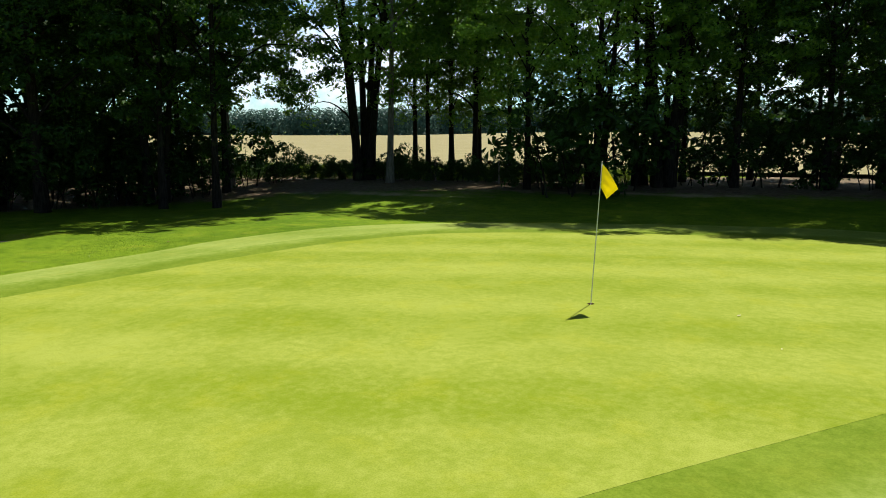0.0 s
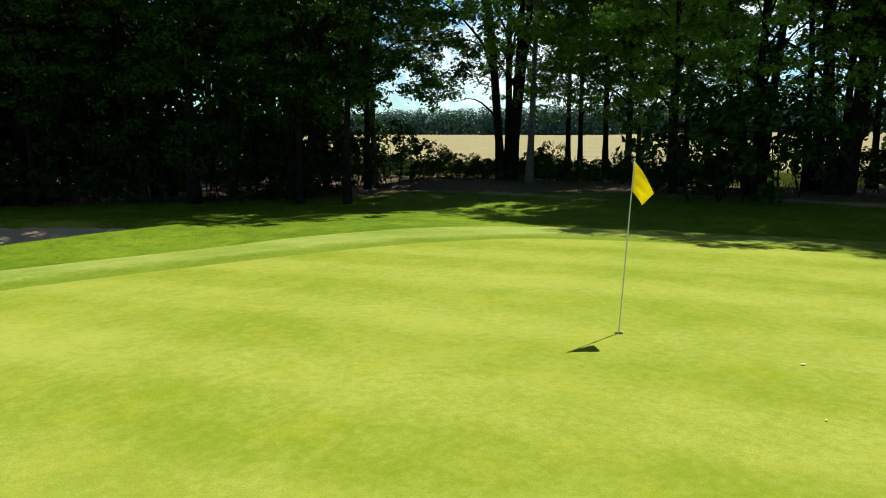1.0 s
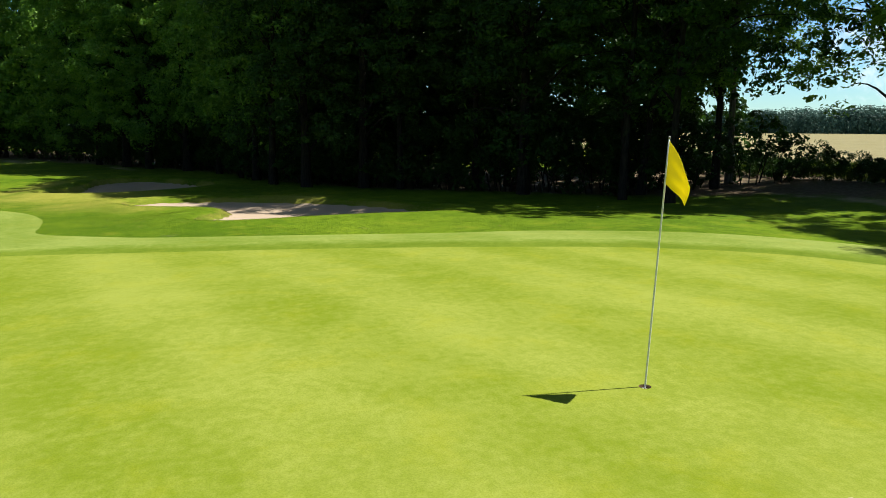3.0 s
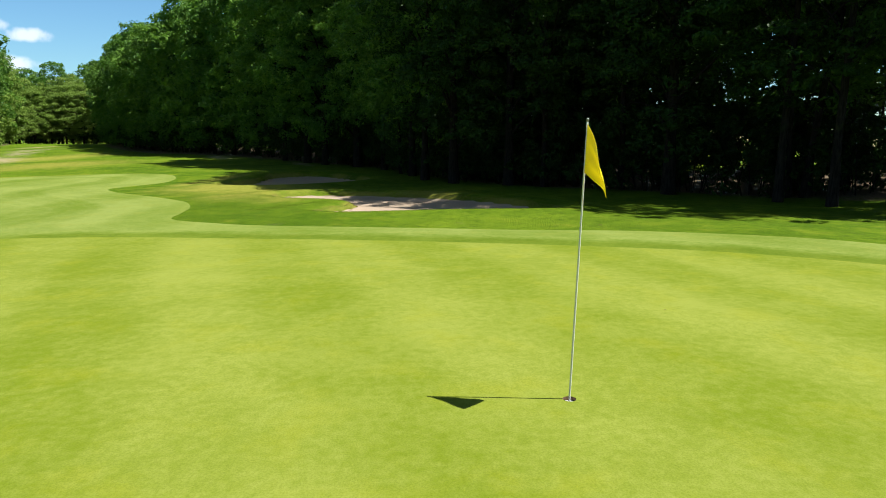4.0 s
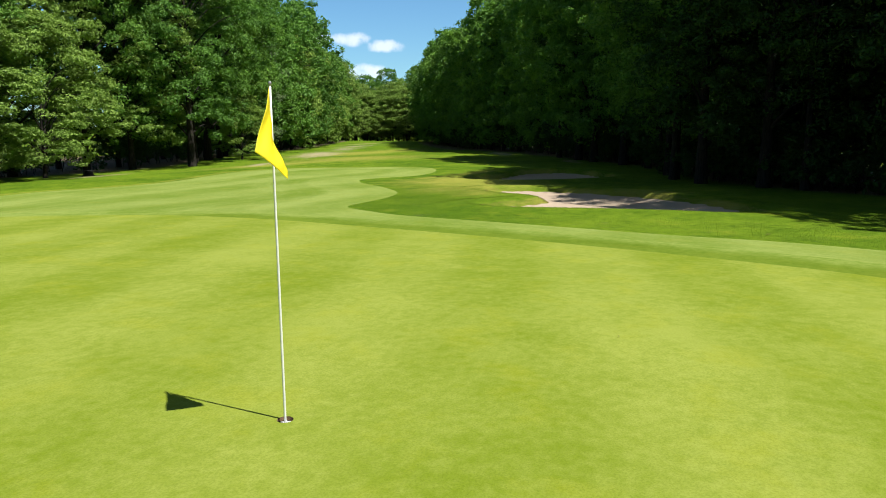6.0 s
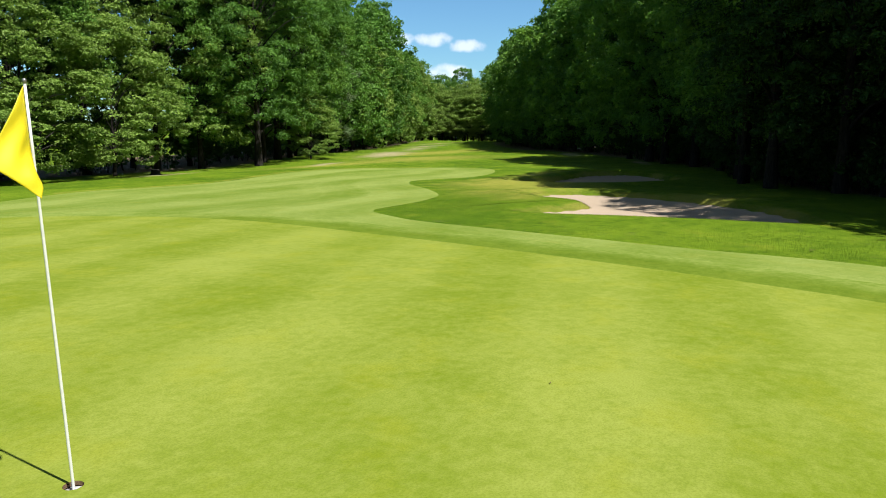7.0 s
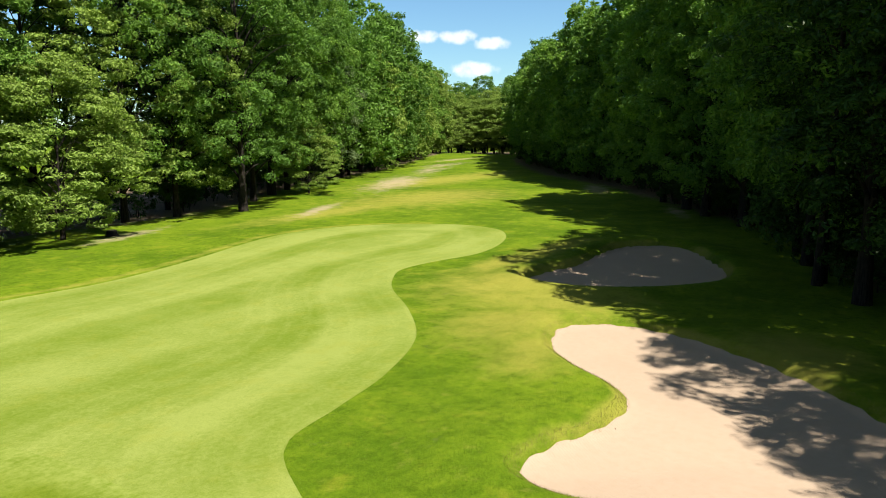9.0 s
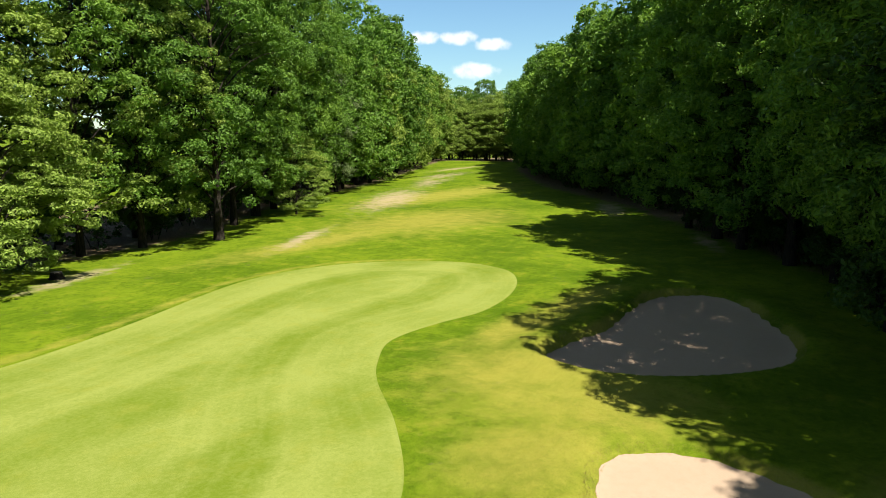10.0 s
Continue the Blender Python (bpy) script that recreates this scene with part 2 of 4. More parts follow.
M_BARK = bark("dark_furrowed_bark", (0.010, 0.009, 0.008), (0.034, 0.028, 0.023))
M_PALEBARK = bark("pale_smooth_bark", (0.10, 0.09, 0.075), (0.21, 0.19, 0.16))
M_BLADE = foliage("grass_blades", tuple(0.4 * a + 0.6 * b for a, b in zip(*GRASS_ROUGH[:2])), tuple(0.95 * v for v in GRASS_ROUGH[1]), (0.18, 0.27, 0.03), 0.2)
M_DRYBLADE = foliage("dry_grass_blades", (0.14, 0.13, 0.03), (0.30, 0.25, 0.10), (0.2, 0.18, 0.06), 0.15)
M_POLE = plain("painted_white_pole", (0.74, 0.74, 0.70), 0.35, 0.5, vary=0.1)
M_STEEL = plain("weathered_metal", (0.30, 0.29, 0.27), 0.45, 0.5, 0.8)
M_CUP = plain("white_cup_liner", (0.72, 0.72, 0.70), 0.5)
M_EARTH = plain("cut_earth", (0.20, 0.13, 0.075), 0.95, 0.1, vary=0.5, scale=60.0)
M_WOODPOST = plain("grey_weathered_wood", (0.25, 0.22, 0.18), 0.9, 0.1, vary=0.5, scale=12.0)


def flag_cloth():
    m, t, out = material("yellow_nylon_flag")
    weave = noise_at(t, 90.0, 3.0)
    c = mix(t, weave, (0.86, 0.72, 0.012), (0.93, 0.80, 0.03))
    d = node(t, "ShaderNodeBsdfPrincipled", Base_Color=c, Roughness=0.55)
    tr = node(t, "ShaderNodeBsdfTranslucent", Color=(0.92, 0.80, 0.02, 1.0))
    t.links.new(node(t, "ShaderNodeMixShader", Fac=0.42, i1=d.outputs[0], i2=tr.outputs[0]).outputs[0], out.inputs[0])
    return m


M_FLAG = flag_cloth()

# ---- plan: outlines as smooth closed curves ----
def smooth_curve(points, steps=8):
    p = np.array(points, float)
    n, rows = len(p), []
    for i in range(n):
        a, b, c, d = p[i - 1], p[i], p[(i + 1) % n], p[(i + 2) % n]
        for s in np.arange(steps) / steps:
            rows.append(0.5 * (2 * b + (c - a) * s + (2 * a - 5 * b + 4 * c - d) * s * s + (3 * b - a - 3 * c + d) * s ** 3))
    return np.array(rows)


def signed(curve, x, y):
    """Distance from each (x, y) to the closed curve, negative inside."""
    q = np.stack([x.ravel(), y.ravel()], 1)
    best, inside = np.full(len(q), 1e9), np.zeros(len(q), bool)
    for a, b in zip(curve, np.roll(curve, -1, 0)):
        e = b - a
        w = q - a
        h = np.clip((w @ e) / (e @ e + 1e-12), 0, 1)
        best = np.minimum(best, ((w - h[:, None] * e) ** 2).sum(1))
        cross = (a[1] > q[:, 1]) != (b[1] > q[:, 1])
        if abs(e[1]) > 1e-9:
            inside ^= cross & (q[:, 0] < a[0] + (q[:, 1] - a[1]) * e[0] / e[1])
    d = np.sqrt(best)
    return np.where(inside, -d, d).reshape(x.shape)


GREEN_LINE = smooth_curve([(-12.65, -2.1), (-13.0, -0.5), (-13.0, 1.2), (-12.8, 3.0), (-12.1, 6.1), (-11.6, 8.6), (-11.1, 10.8), (-10.6, 12.9), (-10.1, 14.7), (-9.3, 16.3), (-8.1, 17.7),
                           (-5.6, 18.9), (-2.0, 20.1), (1.6, 20.8), (5.2, 19.4), (6.6, 16.0), (5.0, 12.0), (2.3, 9.2), (0.3, 6.8), (-1.7, 4.3), (-4.6, 0.4), (-6.6, -3.4), (-9.0, -5.6), (-11.4, -4.9)])
APRON_LINE = smooth_curve([(-15.5, 4.2), (-14.8, 5.5), (-14.3, 7.5), (-13.8, 9.7), (-13.4, 11.9), (-13.2, 14.6), (-12.0, 18.0), (-9.4, 20.2), (-6.0, 21.6), (-1.5, 23.0), (3.0, 23.4),
                           (8.2, 21.3), (9.4, 16.5), (7.6, 11.2), (4.6, 8.0), (2.5, 5.4), (0.3, 2.4), (-2.6, -1.6), (-5.2, -6.0), (-9.0, -9.6), (-13.3, -11.6), (-19.0, -14.3),
                           (-24.3, -14.6), (-29.0, -15.8), (-36.0, -17.9), (-40.6, -18.0), (-44.6, -16.4), (-47.3, -12.5), (-46.9, -9.3), (-45.2, -7.5), (-42.2, -6.2), (-38.6, -5.7),
                           (-35.6, -6.2), (-32.9, -6.2), (-30.7, -5.1), (-29.1, -3.9), (-26.9, -1.7), (-24.2, 0.4), (-21.1, 1.65), (-18.8, 2.15), (-16.8, 2.6)])
BUNKER_LINES = [smooth_curve([(-28.2, 3.2), (-29.3, 4.6), (-29.1, 6.3), (-27.7, 8.6), (-25.5, 10.8), (-23.1, 12.4), (-20.4, 13.45), (-19.1, 12.75), (-18.8, 11.15), (-18.35, 9.1), (-17.9, 7.4),
                              (-18.3, 6.45), (-19.4, 6.45), (-20.75, 6.95), (-22.35, 7.0), (-23.5, 6.3), (-24.5, 5.0), (-26.0, 3.7)]),
                smooth_curve([(-34.7, -1.2), (-33.8, 0.2), (-34.0, 2.2), (-35.6, 4.4), (-37.8, 5.7), (-40.4, 5.6), (-43.3, 4.4), (-46.3, 2.7), (-46.9, 1.2), (-45.5, -0.5), (-42.4, -0.85),
                              (-39.0, -0.65), (-36.6, -1.15)])]
OPEN_LINE = smooth_curve([(12, 33), (3, 29.5), (-5, 29.0), (-11, 28.6), (-17, 27.6), (-22, 25.6), (-27, 21.5), (-33, 14.5), (-42, 9.8), (-52, 6.5), (-60, 1), (-68, -5), (-80, -13.5), (-97, -28),
                          (-127, -48), (-165, -66), (-170, -80), (-150, -77), (-95, -53.5), (-74, -47.5), (-60, -40.5), (-46, -33.5), (-33, -32.5), (-22, -31), (-12, -33), (0, -36), (25, -36),
                          (30, 0), (26, 30)], 4)


def ss(v):
    v = np.clip(v, 0.0, 1.0)
    return v * v * (3 - 2 * v)


def lie(x, y):
    """Height of the ground without the bunkers."""
    x, y = np.asarray(x, float), np.asarray(y, float)
    d2 = (x + 2.57) ** 2 + (y - 10.74) ** 2
    z = -0.95 * (1 - np.exp(-d2 / 625)) + 0.75 * ss((y - 22) / 11) - 0.35 * ss((-18 - y) / 16) * ss((x + 150) / 60)
    z = z + 0.0045 * np.clip(y - 60, 0, 500) + 0.05 * np.sin(x * 0.31 + 1.0) * np.sin(y * 0.27) * ss((d2 - 100) / 500)
    # the end of the hole climbs to a tee and drops behind it
    return z - 2.0 * ss((-166 - x) / 30)


def ground_z(x, y):
    z = lie(x, y)
    for k, curve in enumerate(BUNKER_LINES):
        near = (np.abs(x - curve[:, 0].mean()) < 16) & (np.abs(y - curve[:, 1].mean()) < 16)
        s = np.full(np.shape(x), 9.0)
        if near.any():
            s[near] = signed(curve, x[near], y[near])
        lip, drop = ((0.12, 0.20), (0.16, 0.32))[k]
        z = z + lip * np.exp(-((s - 0.9) / 0.9) ** 2) * (s > -0.8) - drop * ss((0.40 - s) / 0.56) - 0.16 * ss(-s / 3.0)
    return z


def spot(x, y):
    """Ground height at one place."""
    return float(ground_z(np.array([x], float), np.array([y], float))[0])


def lines(marks):
    """Grid lines: (from, to, step) runs joined and sorted."""
    out = set()
    for a, b, step in marks:
        out.update(np.round(np.arange(a, b + step * 0.5, step), 4).tolist())
    return np.array(sorted(out))


def thin(v, least):
    keep = [v[0]]
    for a in v[1:]:
        if a - keep[-1] >= least:
            keep.append(a)
    return np.array(keep)


far = [50 * 1.35 ** k for k in range(14)]
gx = np.unique(np.concatenate([[-60 - f for f in far], lines([(-100, -60, 2.0), (-60, 14, 0.5), (-47.5, -17, 0.25), (14, 60, 2.0)]), [60 + f for f in far],
                               HOLE.x + np.arange(-9, 10) * 0.012]))
gy = np.unique(np.concatenate([[-60 - f for f in far], lines([(-100, -40, 2.0), (-40, 46, 0.5), (-2, 14.5, 0.25), (46, 60, 2.0)]), [60 + f for f in far],
                               HOLE.y + np.arange(-9, 10) * 0.012]))
gx, gy = thin(gx, 0.011), thin(gy, 0.011)
GX, GY = np.meshgrid(gx, gy)
GZ = ground_z(GX, GY)
nx, ny = len(gx), len(gy)
flat = np.stack([GX.ravel(), GY.ravel(), GZ.ravel()], 1)
i0 = (np.arange(ny - 1)[:, None] * nx + np.arange(nx - 1)[None, :]).ravel()
TRIS = np.concatenate([np.stack([i0, i0 + 1, i0 + nx + 1], 1), np.stack([i0, i0 + nx + 1, i0 + nx], 1)])
hole_sd = np.hypot(flat[:, 0] - HOLE.x, flat[:, 1] - HOLE.y) - 0.054


def sheet(name, sd, lift, mat, attrs):
    """The part of the ground grid where sd is negative, cut cleanly along sd = 0, lifted a little."""
    sd = np.where(np.abs(sd) < 1e-5, 1e-5, sd)
    inside = sd[TRIS] < 0
    count = inside.sum(1)
    verts, vals = [flat + (0, 0, lift)], [np.stack([a for a in attrs.values()], 1) if attrs else np.zeros((len(flat), 1))]
    faces = [tuple(f) for f in TRIS[count == 3]]
    made, extra, extra_vals, base = {}, [], [], len(flat)

    def cut(a, b):
        key = (min(a, b), max(a, b))
        if key not in made:
            s = sd[key[0]] / (sd[key[0]] - sd[key[1]])
            made[key] = base + len(extra)
            extra.append(verts[0][key[0]] * (1 - s) + verts[0][key[1]] * s)
            extra_vals.append(vals[0][key[0]] * (1 - s) + vals[0][key[1]] * s)
        return made[key]

    for f in TRIS[(count == 1) | (count == 2)]:
        ring = []
        for a, b in ((f[0], f[1]), (f[1], f[2]), (f[2], f[0])):
            if sd[a] < 0:
                ring.append(int(a))
            if (sd[a] < 0) != (sd[b] < 0):
                ring.append(cut(int(a), int(b)))
        faces.append(tuple(ring))
    allv = np.concatenate([verts[0], np.array(extra).reshape(-1, 3)])
    allw = np.concatenate([vals[0], np.array(extra_vals).reshape(-1, vals[0].shape[1])])
    used = np.unique(np.concatenate([np.array(f) for f in faces]))
    remap = np.full(len(allv), -1)
    remap[used] = np.arange(len(used))
    me = bpy.data.meshes.new(name)
    me.from_pydata(allv[used].tolist(), [], [tuple(int(remap[i]) for i in f) for f in faces])
    for k, key in enumerate(attrs):
        me.attributes.new(key, "FLOAT", "POINT").data.foreach_set("value", allw[used, k].astype(np.float32))
    me.polygons.foreach_set("use_smooth", [True] * len(me.polygons))
    me.materials.append(mat)
    return new(name, me)


fx, fy = flat[:, 0], flat[:, 1]
close = (np.abs(fx + 80) < 110) & (np.abs(fy + 10) < 75)


def sd_of(curve, pad=1e3):
    out = np.full(len(fx), pad)
    out[close] = signed(curve, fx[close], fy[close])
    return out


sd_green, sd_apron = sd_of(GREEN_LINE), sd_of(APRON_LINE)
sd_bunker = [sd_of(c) for c in BUNKER_LINES]
sd_open = signed(OPEN_LINE, fx, fy)
sd_wood = np.where(sd_open > 17 + 1.5 * np.sin(fx * 0.2), -5.0, sd_open)      # woods are strips, with grass again behind them
bare = np.zeros(len(fx))
for bx, by, ra, rb in ((-50.5, -26.3, 6.5, 0.9), (-34.0, -26.8, 4.5, 1.0), (-78.0, -38.5, 14.0, 3.0), (-105.0, -50.5, 18.0, 2.2), (-130.0, -61.5, 14.0, 1.8), 
                       (-16.0, 27.6, 5.0, 0.5), (-5.0, 29.4, 6.0, 0.6), (-78, -14, 7.0, 1.3), (-62, -2.0, 4.0, 0.8)):
    ang = math.atan2(-0.42, -0.9) if bx < -30 else 0.0
    ux, uy = (fx - bx) * math.cos(ang) + (fy - by) * math.sin(ang), -(fx - bx) * math.sin(ang) + (fy - by) * math.cos(ang)
    bare = np.maximum(bare, np.exp(-(ux / ra) ** 2 - (uy / rb) ** 2))
dry = np.zeros(len(fx))
for bx, by, ra, rb in ((-31.0, 1.2, 4.5, 5.0), (-32.5, -0.5, 6.0, 5.0), (-27.0, 2.0, 4.0, 3.0), (-37.0, -3.2, 5.0, 1.8), (-25.0, 4.0, 3.5, 2.0), (-28.0, 9.5, 4.0, 2.5), (-50.0, -24.0, 14.0, 3.0), (-62.0, -24.0, 14.0, 9.0), (-42.0, -3.0, 6.0, 1.6), (-85, -36, 25.0, 6.0)):
    dry = np.maximum(dry, 0.74 * np.exp(-((fx - bx) / ra) ** 2 - ((fy - by) / rb) ** 2))
dry = np.maximum(dry, 0.62 * np.exp(-((sd_apron - 0.5) / 0.5) ** 2) * (fy < -13.5) * (fx < -18))
for s in sd_bunker:
    dry = np.maximum(dry, (0.62 + 0.26 * np.sin(0.9 * fx + 1.3 * fy)) * np.exp(-((s - 0.1) / 0.34) ** 2))

ground = tagged(sheet("ground", np.maximum(-1.0, -hole_sd), 0.0, M_ROUGH, {"wood": sd_wood, "bare": bare, "dry": dry}),
                "mown rough grass with bare soil and leaf litter under the trees", "ground", kind="structure")
fairway = tagged(sheet("fairway", np.maximum(sd_apron, -(sd_green + 0.02)), 0.002, M_FAIR, {"edge": sd_apron}), "striped mown fairway grass running up to the putting green", "fairway", kind="structure")
collar = tagged(sheet("collar", np.maximum(np.maximum(sd_green - 1.3, -(sd_green + 0.02)), sd_apron), 0.004, M_COLLAR, {"edge": np.maximum(sd_green, 1.2 * ss((3.5 - fy) / 6.0) * (fx < -4))}), "darker mown collar strip round the putting green", "collar", kind="structure")
green = tagged(sheet("putting_green", np.maximum(sd_green, -hole_sd), 0.006, M_GREEN, {"edge": sd_green}), "smooth bright green closely mown putting green", "putting green", kind="structure")
for s, words in zip(sd_bunker, ("kidney-shaped bunker of pale sand, half in tree shade", "rounded bunker of pale sand lying in tree shade")):
    tagged(sheet("bunker", s + 0.02 + 0.05 * np.sin(5.1 * fx + 2.3 * fy) * np.sin(3.7 * fy - 1.9 * fx), 0.006, M_SAND, {"edge": s}), words, "bunker", "bunkers beside the green", "structure")
field_sd = np.maximum(np.maximum(47.0 + 0.5 * np.sin(fx * 0.3) - fy, fy - 520), np.abs(fx + 100) - 800)
field = tagged(sheet("field", field_sd, 0.25, M_FIELD, {"edge": field_sd}), "wide ripe golden hay field beyond the trees", "field", kind="structure")

# ---- building helpers ----
def part(name, bm, mat, parent=None, label="", smooth=True):
    me = bpy.data.meshes.new(name)
    bm.to_mesh(me)
    bm.free()
    me.polygons.foreach_set("use_smooth", [smooth] * len(me.polygons))
    me.materials.append(mat)
    ob = new(name, me)
    ob.parent = parent
    if label:
        tagged(ob, label)
    return ob


def raw_part(name, verts, faces, mat, parent=None, label="", smooth=False):
    me = bpy.data.meshes.new(name)
    verts = np.asarray(verts, np.float32)
    if isinstance(faces, list):
        me.from_pydata(verts.tolist(), [], faces)
    else:
        n, k = faces.shape
        me.vertices.add(len(verts))
        me.vertices.foreach_set("co", verts.ravel())
        me.loops.add(n * k)
        me.loops.foreach_set("vertex_index", faces.astype(np.int32).ravel())
        me.polygons.add(n)
        me.polygons.foreach_set("loop_start", np.arange(0, n * k, k, dtype=np.int32))
        me.update(calc_edges=True)
    me.polygons.foreach_set("use_smooth", [smooth] * len(me.polygons))
    me.materials.append(mat)
    ob = new(name, me)
    ob.parent = parent
    if label:
        tagged(ob, label)
    return ob


def tube(path, radii, sides=7, closed=True):
    """Vertices and faces of a tapering tube along a path."""
    path = np.asarray(path, float)
    n = len(path)
    d = np.gradient(path, axis=0)
    d /= np.linalg.norm(d, axis=1)[:, None] + 1e-9
    ref = np.array([1.0, 0.0, 0.0]) if abs(d[0][0]) < 0.8 else np.array([0.0, 1.0, 0.0])
    u = np.cross(d, ref)
    u /= np.linalg.norm(u, axis=1)[:, None] + 1e-9
    v = np.cross(d, u)
    a = np.arange(sides) * 2 * math.pi / sides
    ring = np.cos(a)[None, :, None] * u[:, None] + np.sin(a)[None, :, None] * v[:, None]
    verts = (path[:, None] + ring * np.asarray(radii, float)[:, None, None]).reshape(-1, 3)
    faces = []
    for k in range(n - 1):
        for j in range(sides):
            j2 = (j + 1) % sides
            faces.append((k * sides + j, k * sides + j2, (k + 1) * sides + j2, (k + 1) * sides + j))
    if closed:
        faces.append(tuple(range((n - 1) * sides, n * sides)))
    return verts, faces


def joined(pieces):
    verts, faces, base = [], [], 0
    for v, f in pieces:
        verts.append(v)
        faces += [tuple(i + base for i in q) for q in f]
        base += len(v)
    return np.concatenate(verts), faces


def leaves(rng, centre, normal, size, slim=0.55):
    """A folded leaf spray at each centre: four corners, one bent face."""
    n = len(centre)
    normal = normal / (np.linalg.norm(normal, axis=1)[:, None] + 1e-9)
    u = np.cross(normal, rng.normal(size=(n, 3)))
    u /= np.linalg.norm(u, axis=1)[:, None] + 1e-9
    v = np.cross(normal, u)
    s = (size * rng.uniform(0.6, 1.35, n))[:, None]
    droop = normal * s * 0.25
    verts = np.stack([centre - u * s, centre + v * s * slim + droop, centre + u * s - droop * 1.2, centre - v * s * slim + droop], 1).reshape(-1, 3)
    faces = (np.arange(n)[:, None] * 4 + np.arange(4)[None, :])
    return verts, faces


def dome(rng, n, lean):
    """Unit directions, most of them on the side that lean points to."""
    d = rng.normal(size=(n, 3))
    d /= np.linalg.norm(d, axis=1)[:, None]
    along_ = (d * lean).sum(1)
    flip = (along_ < 0) & (rng.uniform(size=n) < 0.8)
    d[flip] -= 2 * along_[flip][:, None] * lean[flip]
    return d


def tree(name, seed, height, base, radius, lobes, clumps, per, size, mat, stems=1, spread=0.0, layered=0.3, bark_mat=None, girth=0.2, widest=0.45, lobe=0.36, lump=0.6, wood_every=1, droop=0.0):
    """One tree at the origin: tapered stems, limbs that end in rounded lobes, clumps of leaves over each lobe, gaps between them.
    lobe: a lobe's share of the crown's radius; lump: a clump's radius in metres; layered: 0 for round lobes, 1 for flat drooping sprays."""
    rng = np.random.default_rng(seed)
    root = new(name)
    pieces, tips = [], []
    for k in range(stems):
        a = rng.uniform(0, 2 * math.pi) if stems == 1 else 2 * math.pi * k / stems + rng.uniform(-0.4, 0.4)
        lean = spread * rng.uniform(0.5, 1.0)
        s = np.linspace(0, 1, 9)
        top = height * rng.uniform(0.80, 0.92)
        foot = 0.0 if stems == 1 else min(0.35, 0.15 * stems * spread)
        bend = rng.normal(0, 0.18, (9, 2)).cumsum(0) * 0.6 * s[:, None] * min(1.0, height / 10)
        path = np.stack([math.cos(a) * (foot + lean * s ** 1.2) + bend[:, 0], math.sin(a) * (foot + lean * s ** 1.2) + bend[:, 1], s * top - 0.25], 1)
        r = girth * (1 - 0.86 * s) * rng.uniform(0.75, 1.1)
        r[0] *= 1.45
        pieces.append(tube(path, r, 9))
        tips.append((path, r))
    wave = rng.uniform(0, 2 * math.pi, 3)
    centre_, size_, out_ = [], [], []
    for i in range(lobes):
        path, r = tips[i % stems]
        u = ((i + rng.uniform(0.1, 0.9)) / lobes) ** 0.82
        ang = i * 2.39996 + rng.uniform(-0.5, 0.5)
        round_ = (0.62 + 0.38 * math.sin(u / widest * math.pi / 2)) if u < widest else math.sqrt(max(1 - ((u - widest) / (1.02 - widest)) ** 2, 0.0))
        round_ *= 1 + 0.13 * math.sin(2 * ang + wave[0] + 2 * u) + 0.10 * math.sin(3 * ang + wave[1] + 5 * u) + rng.uniform(-0.16, 0.10)
        rl = lobe * radius * rng.uniform(0.75, 1.25) * (1.0 - 0.25 * u)
        reach = max(radius * round_ - 0.75 * rl, 0.12 * radius)
        zt = base + 0.6 * rl + u * (height - base - 1.5 * rl)
        o = np.array([math.cos(ang), math.sin(ang), 0.0])
        z0 = min(max(zt - (0.5 + 0.6 * u) * reach, 0.45 * base + 0.2), path[-1, 2] * 0.96)
        p0 = np.array([np.interp(z0, path[:, 2], path[:, k]) for k in range(3)])
        axis = np.array([np.interp(zt, path[:, 2], path[:, k]) for k in range(2)] + [0.0]) * 0.6
        end = axis + o * reach + np.array([0, 0, zt])
        s = np.linspace(0, 1, 6)[:, None]
        p = p0 * (1 - s) + end * s + np.array([0, 0, 1.0]) * (0.22 * reach * np.sin(math.pi * s) - droop * reach * s ** 3 * 0.3) + rng.normal(0, 0.08, (6, 3)) * s
        if i % wood_every == 0:
            r0 = max(0.4 * np.interp(z0, path[:, 2], r), 0.012 * height / 10)
            pieces.append(tube(p, r0 * (1 - 0.85 * s[:, 0]) + 0.005, 5))
        centre_.append(p[-1])
        size_.append(rl)
        out_.append(o * (1.0 - 0.55 * u) + np.array([0, 0, 0.35 + 0.6 * u]))
    v, f = joined(pieces)
    raw_part("trunk", v, f, bark_mat or M_BARK, root, smooth=True)
    centre_, size_, out_ = np.array(centre_), np.array(size_), np.array(out_)
    out_ /= np.linalg.norm(out_, axis=1)[:, None]
    # clumps over the outer side of each lobe; flat lobes hang down at their tips
    k = np.repeat(np.arange(lobes), clumps)
    d = dome(rng, len(k), out_[k])
    off = d * (size_[k] * rng.uniform(0.65, 1.08, len(k)))[:, None]
    off[:, 2] *= (0.95 - 0.62 * layered)
    ahead = (off[:, :2] * out_[k][:, :2]).sum(1)
    off[:, 2] -= 0.35 * layered * np.maximum(ahead, 0)
    cl = centre_[k] + off
    side = d + np.array([0, 0, 0.55])
    side /= np.linalg.norm(side, axis=1)[:, None]
    reach = lump * rng.uniform(0.55, 1.35, len(k))
    # leaves over the outer side of each clump
    q = np.repeat(np.arange(len(k)), per)
    n = len(q)
    d = dome(rng, n, side[q])
    az = np.arctan2(d[:, 1], d[:, 0])
    ragged = 1 + 0.22 * np.sin(3 * az + 5.0 * q) + 0.15 * np.sin(7 * az + 3.0 * q)
    off = d * (reach[q] * ragged * rng.uniform(0.3, 1.0, n) ** 0.4)[:, None]
